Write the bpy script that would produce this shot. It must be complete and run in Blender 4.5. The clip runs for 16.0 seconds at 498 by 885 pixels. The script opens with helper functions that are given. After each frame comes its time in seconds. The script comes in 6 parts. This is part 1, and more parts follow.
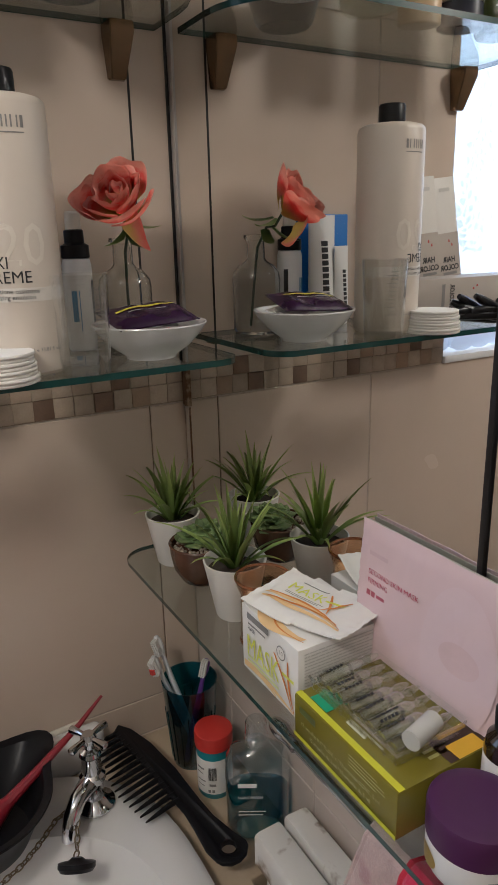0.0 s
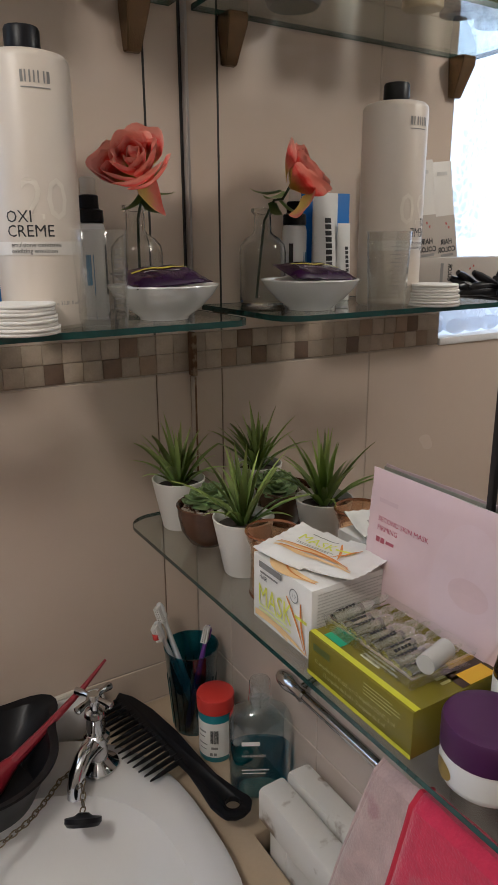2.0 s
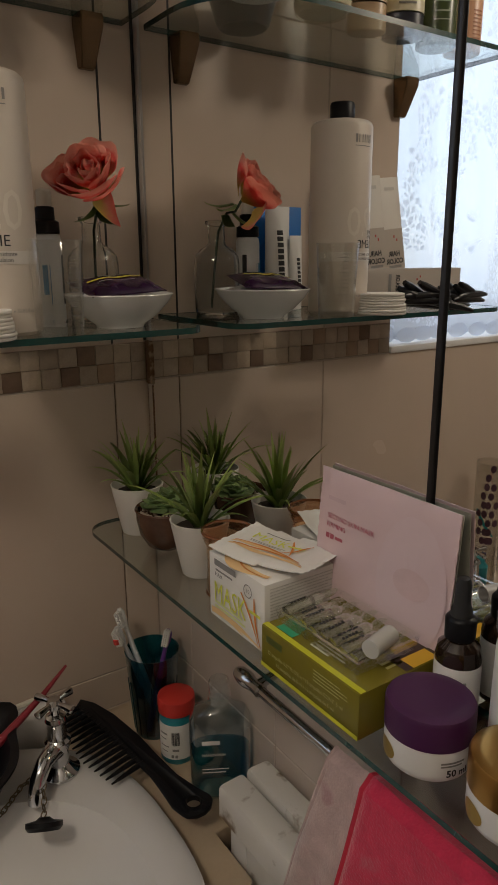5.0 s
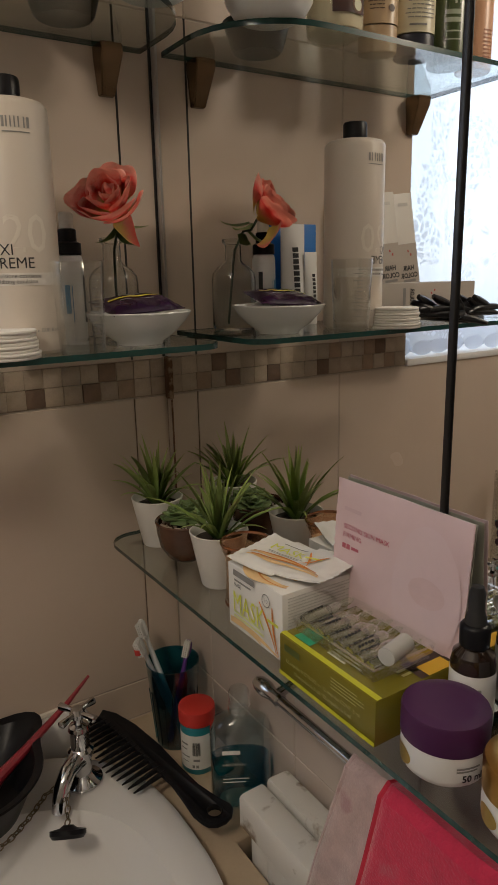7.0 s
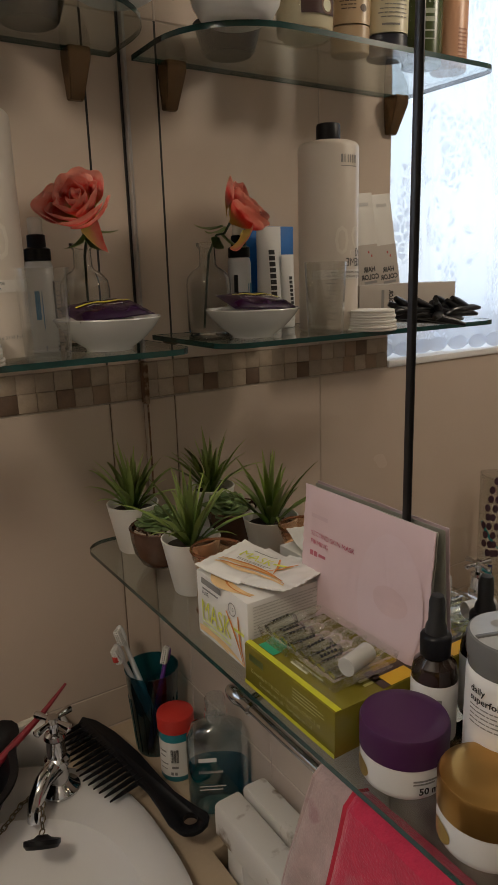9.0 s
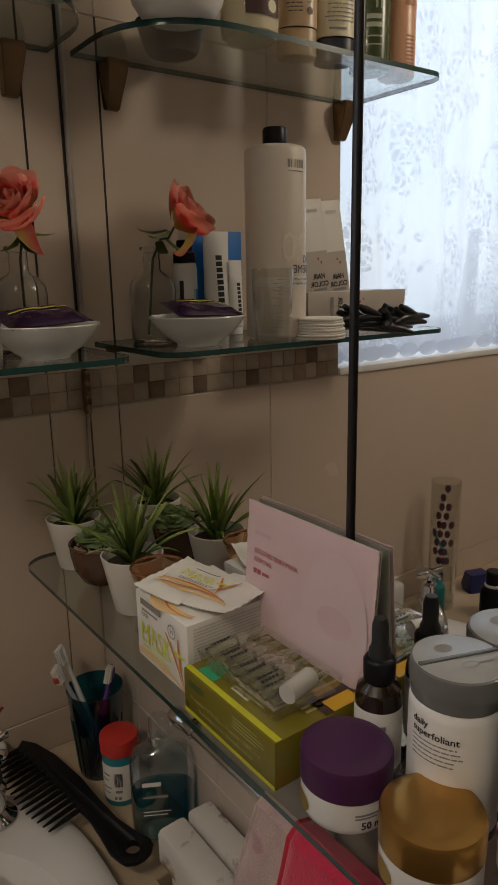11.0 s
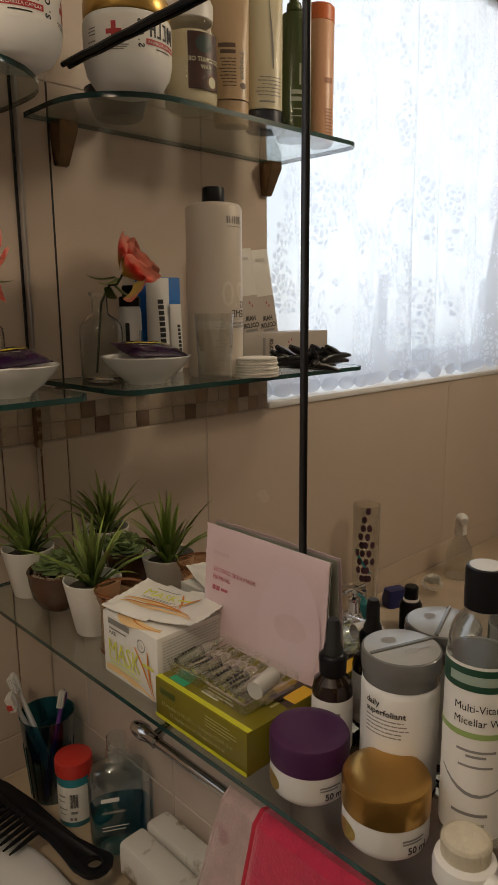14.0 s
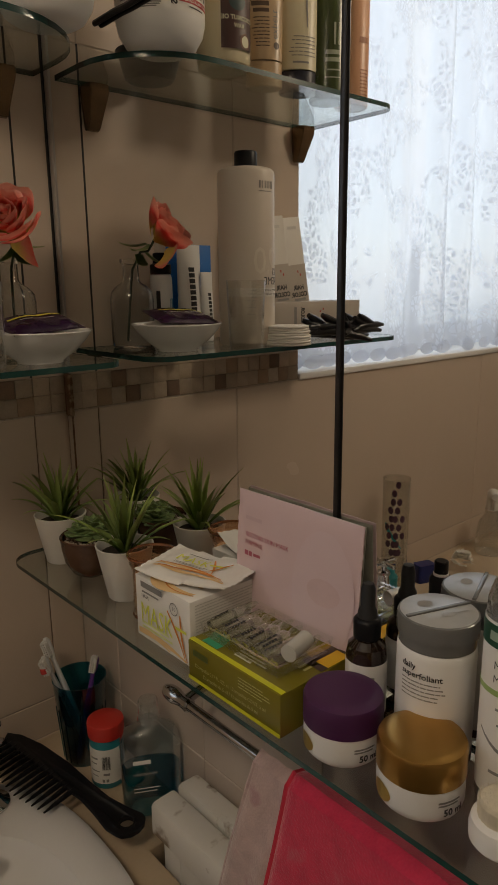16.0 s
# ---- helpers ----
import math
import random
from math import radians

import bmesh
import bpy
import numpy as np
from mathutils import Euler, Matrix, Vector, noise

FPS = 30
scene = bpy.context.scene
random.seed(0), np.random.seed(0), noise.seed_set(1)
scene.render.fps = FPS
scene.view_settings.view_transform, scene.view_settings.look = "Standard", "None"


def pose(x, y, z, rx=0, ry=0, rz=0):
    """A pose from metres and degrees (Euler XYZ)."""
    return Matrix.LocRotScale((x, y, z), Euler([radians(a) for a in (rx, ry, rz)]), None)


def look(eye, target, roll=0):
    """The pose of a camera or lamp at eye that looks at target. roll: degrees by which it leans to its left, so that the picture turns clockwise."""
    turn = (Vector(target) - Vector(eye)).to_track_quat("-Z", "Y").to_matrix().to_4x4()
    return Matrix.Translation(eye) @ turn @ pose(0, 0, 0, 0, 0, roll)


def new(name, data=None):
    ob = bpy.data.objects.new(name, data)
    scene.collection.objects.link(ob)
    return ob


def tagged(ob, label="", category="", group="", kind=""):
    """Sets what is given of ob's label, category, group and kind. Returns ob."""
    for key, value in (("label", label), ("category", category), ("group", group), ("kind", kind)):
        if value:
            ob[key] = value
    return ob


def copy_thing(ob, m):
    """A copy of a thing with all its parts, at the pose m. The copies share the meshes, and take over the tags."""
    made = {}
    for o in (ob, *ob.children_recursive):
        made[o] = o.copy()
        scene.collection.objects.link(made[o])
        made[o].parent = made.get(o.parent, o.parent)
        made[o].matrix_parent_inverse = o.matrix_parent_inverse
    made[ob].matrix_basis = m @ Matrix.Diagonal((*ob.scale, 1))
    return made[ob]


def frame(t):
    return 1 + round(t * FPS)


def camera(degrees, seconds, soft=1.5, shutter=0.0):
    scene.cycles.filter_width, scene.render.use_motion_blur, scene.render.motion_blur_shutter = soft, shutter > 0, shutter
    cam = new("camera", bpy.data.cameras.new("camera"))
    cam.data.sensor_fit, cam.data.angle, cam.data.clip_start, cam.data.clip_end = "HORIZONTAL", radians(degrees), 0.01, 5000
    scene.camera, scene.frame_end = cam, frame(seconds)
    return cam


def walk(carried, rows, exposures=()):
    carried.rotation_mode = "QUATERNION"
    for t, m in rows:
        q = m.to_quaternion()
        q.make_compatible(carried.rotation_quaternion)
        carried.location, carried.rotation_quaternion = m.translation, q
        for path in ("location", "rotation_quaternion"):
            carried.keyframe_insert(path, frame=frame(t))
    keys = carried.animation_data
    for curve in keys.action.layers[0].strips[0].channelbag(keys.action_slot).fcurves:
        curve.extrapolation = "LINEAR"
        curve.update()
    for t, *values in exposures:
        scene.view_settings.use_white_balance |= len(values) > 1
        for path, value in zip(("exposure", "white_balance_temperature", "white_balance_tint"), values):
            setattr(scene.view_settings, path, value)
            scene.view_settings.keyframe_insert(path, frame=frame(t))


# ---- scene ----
cam = camera(40.0, 16.0)
PATH = [
    (0, (-0.027, 0.126, 1.558), (0.928, 1.76, 0.913), 0.7),
    (0.5, (-0.031, 0.11, 1.541), (0.926, 1.749, 0.911), 0.3),
    (1, (-0.052, 0.105, 1.53), (0.949, 1.722, 0.91), 1.0),
    (1.5, (-0.063, 0.102, 1.508), (0.956, 1.705, 0.882), 1.3),
    (2, (-0.071, 0.11, 1.514), (0.935, 1.724, 0.893), 1.8),
    (2.5, (-0.071, 0.113, 1.509), (0.952, 1.705, 0.862), 2.0),
    (3, (-0.075, 0.096, 1.506), (1.005, 1.67, 0.909), 2.6),
    (3.5, (-0.081, 0.084, 1.514), (1.061, 1.621, 0.935), 2.5),
    (4, (-0.08, 0.086, 1.503), (1.034, 1.646, 0.934), 2.1),
    (4.2, (-0.073, 0.093, 1.506), (1.031, 1.651, 0.913), 2.4),
    (6.3, (-0.081, 0.059, 1.512), (1.001, 1.65, 0.964), 0.9),
    (6.5, (-0.078, 0.065, 1.511), (0.996, 1.652, 0.935), 1.1),
    (7, (-0.083, 0.068, 1.514), (0.974, 1.677, 0.972), 1.0),
    (7.5, (-0.082, 0.061, 1.513), (0.987, 1.659, 0.96), 1.0),
    (8, (-0.075, 0.056, 1.515), (0.994, 1.657, 0.973), 0.6),
    (10.3, (-0.024, 0.056, 1.523), (1.016, 1.674, 0.976), 0.5),
    (10.5, (-0.023, 0.061, 1.522), (1.067, 1.643, 0.968), 0.7),
    (11, (-0.021, 0.069, 1.523), (1.132, 1.613, 0.989), 1.2),
    (11.5, (-0.017, 0.069, 1.524), (1.161, 1.594, 0.988), 1.2),
    (12, (-0.021, 0.073, 1.523), (1.171, 1.582, 0.972), 1.0),
    (12.5, (-0.051, 0.066, 1.523), (1.216, 1.526, 1.008), 1.6),
    (13, (-0.071, 0.061, 1.516), (1.186, 1.508, 0.945), 0.0),
    (13.5, (-0.089, 0.048, 1.528), (1.2, 1.497, 1.038), 0.0),
    (14, (-0.103, 0.039, 1.541), (1.26, 1.435, 1.1), 2.0),
    (14.5, (-0.126, 0.043, 1.536), (1.219, 1.452, 1.084), 1.8),
    (15, (-0.125, 0.039, 1.53), (1.233, 1.435, 1.072), 1.2),
    (15.5, (-0.11, 0.033, 1.528), (1.256, 1.413, 1.049), 1.7),
    (16, (-0.106, 0.046, 1.525), (1.193, 1.481, 1.023), 1.8),
]
# the walk was set out on a slightly tilted base; this levels it
LEVEL = Matrix(((0.99992, 0.00007, 0.01297), (0.00055, 0.99887, -0.0475), (-0.01296, 0.04751, 0.99879))).to_4x4()
EXPOSURES = [(0.0, 0.92, 5400, 10), (3.0, 0.88, 5400, 10), (3.5, 0.15, 5950, 10), (4.2, 0.04, 6120, 10), (6.3, 0.4, 6150, 10), (8.0, 0.42, 6150, 10), (11.0, 0.05, 6280, 10), (12.0, 0.28, 6500, 10), (12.5, 0.27, 6600, 10), (14.5, 0.2, 6780, 10), (16.0, -0.07, 6780, 10)]
walk(cam, [(t, LEVEL @ look(eye, target, roll)) for t, eye, target, roll in PATH], EXPOSURES)

# ------------------------------------------------------------------ plan
XM = 0.367      # mirror wall
YL = 0.878      # window wall
ZS = 1.163      # top of the long glass shelf
ZU = 1.440      # top of the middle corner shelf
ZT = 1.797      # top of the upper corner shelf
ZC = 0.850      # washstand top

# ------------------------------------------------------------------ light
world = bpy.data.worlds.new("sky")
scene.world = world
world.use_nodes = True
wn = world.node_tree.nodes
sky = wn.new("ShaderNodeTexSky")
sky.sky_type = "NISHITA"
sky.sun_disc = False
sky.sun_elevation = radians(48)
sky.sun_rotation = radians(25)
world.node_tree.links.new(sky.outputs[0], wn["Background"].inputs[0])
wn["Background"].inputs[1].default_value = 0.12

day = bpy.data.lights.new("window_daylight", "AREA")
day.shape, day.size, day.size_y, day.energy, day.color = "RECTANGLE", 1.07, 0.92, 4.3, (0.84, 0.92, 1.0)
day_ob = new("window_daylight", day)
day_ob.matrix_world = look((-0.665, 0.985, 1.83), (-0.665, 0.0, 1.70))

bulb = bpy.data.lights.new("ceiling_bulb", "POINT")
bulb.energy, bulb.color, bulb.shadow_soft_size = 12.5, (1.0, 0.84, 0.64), 0.10
bulb_ob = new("ceiling_bulb", bulb)
bulb_ob.location = (-0.60, 0.02, 2.22)


# ------------------------------------------------------------------ materials
def nodes_of(name):
    m = bpy.data.materials.new(name)
    m.use_nodes = True
    nt = m.node_tree
    return m, nt, nt.nodes["Principled BSDF"]


def surface(name, color, rough=0.5, metal=0.0, vary=0.12, scale=18.0, fine=160.0, bump=0.05, spec=0.5, per_piece=0.0, coat=0.0, trans=0.0, sheen=0.0, stain=None, detail=5):
    """A painted, glazed or moulded surface: two scales of tone, a fine relief, some gloss change."""
    m, nt, b = nodes_of(name)
    N, L = nt.nodes.new, nt.links.new
    tc = N("ShaderNodeTexCoord")
    big, small = N("ShaderNodeTexNoise"), N("ShaderNodeTexNoise")
    for n, s, d in ((big, scale, detail), (small, fine, 3)):
        n.inputs["Scale"].default_value, n.inputs["Detail"].default_value = s, d
        L(tc.outputs["Object"], n.inputs["Vector"])
    mix = N("ShaderNodeMix")
    mix.data_type = "RGBA"
    dark = tuple(c * (1 - vary) for c in color)
    light = tuple(min(1, c * (1 + vary)) for c in color)
    mix.inputs[6].default_value, mix.inputs[7].default_value = (*dark, 1), (*light, 1)
    add = N("ShaderNodeMath")
    add.operation = "MULTIPLY_ADD"
    add.inputs[1].default_value = 0.35
    L(small.outputs[0], add.inputs[0])
    sub = N("ShaderNodeMath")
    sub.operation = "MULTIPLY_ADD"
    sub.inputs[1].default_value, sub.inputs[2].default_value = 1.0, -0.175
    L(big.outputs[0], sub.inputs[0])
    L(sub.outputs[0], add.inputs[2])
    L(add.outputs[0], mix.inputs[0])
    col = mix.outputs[2]
    if per_piece:
        info, hsv, val = N("ShaderNodeObjectInfo"), N("ShaderNodeHueSaturation"), N("ShaderNodeMath")
        val.operation = "MULTIPLY_ADD"
        val.inputs[1].default_value, val.inputs[2].default_value = 2 * per_piece, 1 - per_piece
        L(info.outputs["Random"], val.inputs[0])
        L(val.outputs[0], hsv.inputs["Value"])
        L(col, hsv.inputs["Color"])
        col = hsv.outputs[0]
    if stain:
        spot, ramp, over = N("ShaderNodeTexNoise"), N("ShaderNodeValToRGB"), N("ShaderNodeMix")
        over.data_type = "RGBA"
        spot.inputs["Scale"].default_value, spot.inputs["Detail"].default_value = stain[1], 8
        L(tc.outputs["Object"], spot.inputs["Vector"])
        ramp.color_ramp.elements[0].position, ramp.color_ramp.elements[1].position = stain[2], stain[2] + 0.09
        L(spot.outputs[0], ramp.inputs[0])
        L(ramp.outputs[0], over.inputs[0])
        L(col, over.inputs[6])
        over.inputs[7].default_value = (*stain[0], 1)
        col = over.outputs[2]
    L(col, b.inputs["Base Color"])
    rr = N("ShaderNodeMapRange")
    rr.inputs["To Min"].default_value, rr.inputs["To Max"].default_value = rough * 0.92, min(1, rough * 1.10)
    L(big.outputs[0], rr.inputs["Value"])
    L(rr.outputs[0], b.inputs["Roughness"])
    b.inputs["Metallic"].default_value, b.inputs["Specular IOR Level"].default_value = metal, spec
    b.inputs["Coat Weight"].default_value, b.inputs["Sheen Weight"].default_value = coat, sheen
    b.inputs["Transmission Weight"].default_value = trans
    if bump:
        bp = N("ShaderNodeBump")
        bp.inputs["Strength"].default_value, bp.inputs["Distance"].default_value = bump, 0.001
        L(small.outputs[0], bp.inputs["Height"])
        L(bp.outputs[0], b.inputs["Normal"])
    return m


def clear(name, tint, gloss=1.0, rough=0.02, base=0.03, power=4.0):
    """Thin clear glass or plastic: tinted see-through with a Fresnel shine."""
    m, nt, b = nodes_of(name)
    nt.nodes.remove(b)
    N, L = nt.nodes.new, nt.links.new
    tr, gl, lw, mx = N("ShaderNodeBsdfTransparent"), N("ShaderNodeBsdfGlossy"), N("ShaderNodeLayerWeight"), N("ShaderNodeMixShader")
    pw, sc = N("ShaderNodeMath"), N("ShaderNodeMath")
    tr.inputs[0].default_value = (*tint, 1)
    gl.inputs["Roughness"].default_value = rough
    gl.inputs[0].default_value = (gloss, gloss, gloss, 1)
    pw.operation, sc.operation = "POWER", "MULTIPLY_ADD"
    lw.inputs["Blend"].default_value = 0.5
    pw.inputs[1].default_value = power
    sc.inputs[1].default_value, sc.inputs[2].default_value = 0.9, base
    L(lw.outputs["Facing"], pw.inputs[0])
    L(pw.outputs[0], sc.inputs[0])
    L(sc.outputs[0], mx.inputs[0])
    L(tr.outputs[0], mx.inputs[1])
    L(gl.outputs[0], mx.inputs[2])
    L(mx.outputs[0], nt.nodes["Material Output"].inputs[0])
    return m


TILE = surface("glazed_stone_tile", (0.58, 0.475, 0.385), 0.26, vary=0.035, scale=6, fine=60, bump=0.02, per_piece=0.03, detail=3)
TILE_M = surface("plain_wall_tile", (0.51, 0.435, 0.38), 0.28, vary=0.07, scale=8, fine=60, bump=0.02, per_piece=0.03, detail=3)
GROUT = surface("grey_grout", (0.43, 0.37, 0.31), 0.9, vary=0.35, scale=40, bump=0.3)
PLASTER = surface("painted_plaster", (0.40, 0.36, 0.31), 0.85, vary=0.05, scale=4, bump=0.08)
CEIL = surface("ceiling_paint", (0.66, 0.64, 0.60), 0.9, vary=0.04, scale=4)
FLOOR = surface("floor_tile", (0.20, 0.175, 0.15), 0.45, vary=0.15, scale=8)
CHIP_D = surface("brown_stone_chip", (0.20, 0.125, 0.08), 0.6, vary=0.35, scale=60, fine=400, bump=0.25, per_piece=0.25)
CHIP_L = surface("cream_stone_chip", (0.42, 0.335, 0.25), 0.5, vary=0.28, scale=50, fine=400, bump=0.25, per_piece=0.14)
CHIP_M = surface("tan_stone_chip", (0.33, 0.23, 0.155), 0.6, vary=0.25, scale=50, fine=400, bump=0.25, per_piece=0.2)
BLACKGAP = surface("black_edge", (0.012, 0.011, 0.012), 0.35, vary=0.3)
ALU = surface("dull_aluminium", (0.50, 0.47, 0.45), 0.42, metal=0.6, vary=0.1)
CHROME = surface("chrome", (0.58, 0.58, 0.59), 0.08, metal=1.0, vary=0.06, scale=30, bump=0.0)
BRONZE = surface("bronzed_bracket", (0.22, 0.14, 0.075), 0.20, metal=0.75, vary=0.35, scale=50)
WHITE = surface("white_plastic", (0.78, 0.77, 0.75), 0.35, vary=0.03)
CERAMIC = surface("white_ceramic", (0.68, 0.67, 0.66), 0.20, vary=0.03, scale=6, bump=0.0, coat=0.3)
PAPER = surface("white_card", (0.78, 0.76, 0.72), 0.6, vary=0.03)
BLACKP = surface("black_plastic", (0.008, 0.008, 0.010), 0.36, vary=0.2, spec=0.2)
INK = surface("black_ink", (0.02, 0.02, 0.022), 0.6, vary=0.1)
GREY_INK = surface("grey_ink", (0.25, 0.24, 0.23), 0.6, vary=0.1)
FAINT_INK = surface("faint_ink", (0.55, 0.53, 0.50), 0.5, vary=0.05)
GLASS = clear("shelf_glass", (0.87, 0.905, 0.89), power=5.0)
GLASS_EDGE = surface("green_glass_edge", (0.007, 0.050, 0.044), 0.22, vary=0.3, scale=30, bump=0.0, spec=0.7)
CLEAR = clear("clear_plastic", (0.96, 0.96, 0.95), 1.0, 0.05, 0.045, 2.2)
CLEAR_G = clear("clear_glass", (0.92, 0.92, 0.90), 1.0, 0.03, 0.05, 2.5)
VASEG, _nt, _b = nodes_of("vase_glass")
_b.inputs["Base Color"].default_value = (0.95, 0.96, 0.94, 1)
_b.inputs["Transmission Weight"].default_value, _b.inputs["Roughness"].default_value, _b.inputs["IOR"].default_value = 1.0, 0.01, 1.45
MIRROR, _nt, _b = nodes_of("mirror_silver")
_b.inputs["Base Color"].default_value = (0.89, 0.89, 0.88, 1)
_b.inputs["Metallic"].default_value, _b.inputs["Roughness"].default_value = 1.0, 0.012


# ------------------------------------------------------------------ shape helpers
def link_mesh(name, bm, material, smooth=35):
    me = bpy.data.meshes.new(name)
    bm.normal_update()
    bm.to_mesh(me)
    bm.free()
    if material:
        me.materials.append(material)
    if smooth:
        me.polygons.foreach_set("use_smooth", [True] * len(me.polygons))
        me.set_sharp_from_angle(angle=radians(smooth))
    return me


def part(name, bm, material, parent, label="", at=None):
    ob = new(name, link_mesh(name, bm, material))
    ob.parent = parent
    if at is not None:
        ob.matrix_basis = at
    return tagged(ob, label)


def thing(name, label, category, at=None, group="", kind=""):
    ob = new(name)
    ob.empty_display_size = 0.02
    if at is not None:
        ob.matrix_basis = at
    return tagged(ob, label, category, group, kind)


def solid(name, bm, material, label, category, at=None, group="", kind=""):
    ob = new(name, link_mesh(name, bm, material))
    if at is not None:
        ob.matrix_basis = at
    return tagged(ob, label, category, group, kind)


def box(x0, x1, y0, y1, z0, z1, bevel=0.0, seg=2, bm=None):
    bm = bm or bmesh.new()
    r = bmesh.ops.create_cube(bm, size=1.0, matrix=Matrix.LocRotScale(((x0 + x1) / 2, (y0 + y1) / 2, (z0 + z1) / 2), None, (x1 - x0, y1 - y0, z1 - z0)))
    if bevel:
        ed = {e for v in r["verts"] for e in v.link_edges}
        bmesh.ops.bevel(bm, geom=list(ed), offset=bevel, segments=seg, affect="EDGES", profile=0.5)
    return bm


def lathe(profile, seg=40, bm=None, squash=1.0, off=(0, 0, 0)):
    """Turn a list of (radius, height) round z. Open profiles stay open."""
    bm = bm or bmesh.new()
    rings = []
    for r, z in profile:
        if r < 1e-6:
            rings.append([bm.verts.new((off[0], off[1], off[2] + z))])
        else:
            rings.append([bm.verts.new((off[0] + r * math.cos(2 * math.pi * i / seg), off[1] + r * squash * math.sin(2 * math.pi * i / seg), off[2] + z)) for i in range(seg)])
    for a, b in zip(rings, rings[1:]):
        for i in range(seg):
            j = (i + 1) % seg
            if len(a) == 1 and len(b) == 1:
                continue
            if len(a) == 1:
                bm.faces.new((a[0], b[j], b[i]))
            elif len(b) == 1:
                bm.faces.new((a[i], a[j], b[0]))
            else:
                bm.faces.new((a[i], a[j], b[j], b[i]))
    bmesh.ops.recalc_face_normals(bm, faces=bm.faces)
    return bm


def pipe(points, radius, seg=12, bm=None, caps=True):
    """A round bar along points; radius may be a list."""
    bm = bm or bmesh.new()
    pts = [Vector(p) for p in points]
    rad = radius if isinstance(radius, (list, tuple)) else [radius] * len(pts)
    rings, side = [], None
    for i, p in enumerate(pts):
        d = (pts[min(i + 1, len(pts) - 1)] - pts[max(i - 1, 0)]).normalized()
        if side is None:
            side = d.orthogonal().normalized()
        side = (side - d * side.dot(d)).normalized()
        up = d.cross(side)
        rings.append([bm.verts.new(p + rad[i] * (side * math.cos(2 * math.pi * k / seg) + up * math.sin(2 * math.pi * k / seg))) for k in range(seg)])
    for a, b in zip(rings, rings[1:]):
        for k in range(seg):
            bm.faces.new((a[k], a[(k + 1) % seg], b[(k + 1) % seg], b[k]))
    if caps:
        bm.faces.new(rings[0][::-1])
        bm.faces.new(rings[-1])
    bmesh.ops.recalc_face_normals(bm, faces=bm.faces)
    return bm


def plate(outline, z0, z1, bevel=0.0, bm=None):
    """A flat slab of the given outline (x, y)."""
    bm = bm or bmesh.new()
    vs = [bm.verts.new((x, y, z0)) for x, y in outline]
    f = bm.faces.new(vs)
    ext = bmesh.ops.extrude_face_region(bm, geom=[f])
    bmesh.ops.translate(bm, verts=[v for v in ext["geom"] if isinstance(v, bmesh.types.BMVert)], vec=(0, 0, z1 - z0))
    bmesh.ops.recalc_face_normals(bm, faces=bm.faces)
    if bevel:
        bmesh.ops.bevel(bm, geom=[e for e in bm.edges if len(e.link_faces) == 2 and e.calc_face_angle(0) > 0.6], offset=bevel, segments=2, affect="EDGES", profile=0.5)
    return bm


def rounded(x0, x1, y0, y1, radii, seg=8):
    """Rectangle outline with corner radii at (x0y0, x1y0, x1y1, x0y1)."""
    out = []
    for (cx, cy, a), r in zip(((x0, y0, 180), (x1, y0, 270), (x1, y1, 0), (x0, y1, 90)), radii):
        if r <= 0:
            out.append((cx, cy))
            continue
        mx, my = cx + (r if cx == x0 else -r), cy + (r if cy == y0 else -r)
        out += [(mx + r * math.cos(radians(a + 90 * k / seg)), my + r * math.sin(radians(a + 90 * k / seg))) for k in range(seg + 1)]
    return out


def flat_map(origin, right, up, proud=0.0006):
    o, r, u = Vector(origin), Vector(right).normalized(), Vector(up).normalized()
    n = r.cross(u)
    return lambda a, b: o + r * a + u * b + n * proud


def round_map(radius, facing, z=0.0, proud=0.0005, squash=1.0):
    """Maps a label round a bottle; facing: degrees of the direction that its middle faces."""
    def put(a, b):
        g = radians(facing) + a / radius
        return Vector(((radius + proud) * math.cos(g), (radius + proud) * squash * math.sin(g), z + b))
    return put


def cone_map(r0, z0, r1, z1, facing, proud=0.0006):
    def put(a, b):
        r = r0 + (r1 - r0) * (b - z0) / (z1 - z0)
        g = radians(facing) + a / r
        return Vector(((r + proud) * math.cos(g), (r + proud) * math.sin(g), b))
    return put


def bars(rects, put, bm=None, step=0.004):
    """Flat printed bars (u0, u1, v0, v1) laid on a surface."""
    bm = bm or bmesh.new()
    for u0, u1, v0, v1 in rects:
        n = max(1, int(abs(u1 - u0) / step))
        row = [(bm.verts.new(put(u0 + (u1 - u0) * i / n, v0)), bm.verts.new(put(u0 + (u1 - u0) * i / n, v1))) for i in range(n + 1)]
        for (a, b), (c, d) in zip(row, row[1:]):
            bm.faces.new((a, c, d, b))
    return bm


def disc_on(cu, cv, ru, rv, put, bm=None, n=24, ring=0.0):
    """A printed oval or ring that follows the surface under it."""
    bm = bm or bmesh.new()
    steps = [1.0, 1 - ring / max(ru, rv)] if ring else [1.0, 0.8, 0.6, 0.4, 0.2, 0.03]
    rows = [[bm.verts.new(put(cu + k * ru * math.cos(2 * math.pi * i / n), cv + k * rv * math.sin(2 * math.pi * i / n))) for i in range(n)] for k in steps]
    for p, q in zip(rows, rows[1:]):
        for i in range(n):
            bm.faces.new((p[i], p[(i + 1) % n], q[(i + 1) % n], q[i]))
    if not ring:
        bm.faces.new(rows[-1])
    return bm


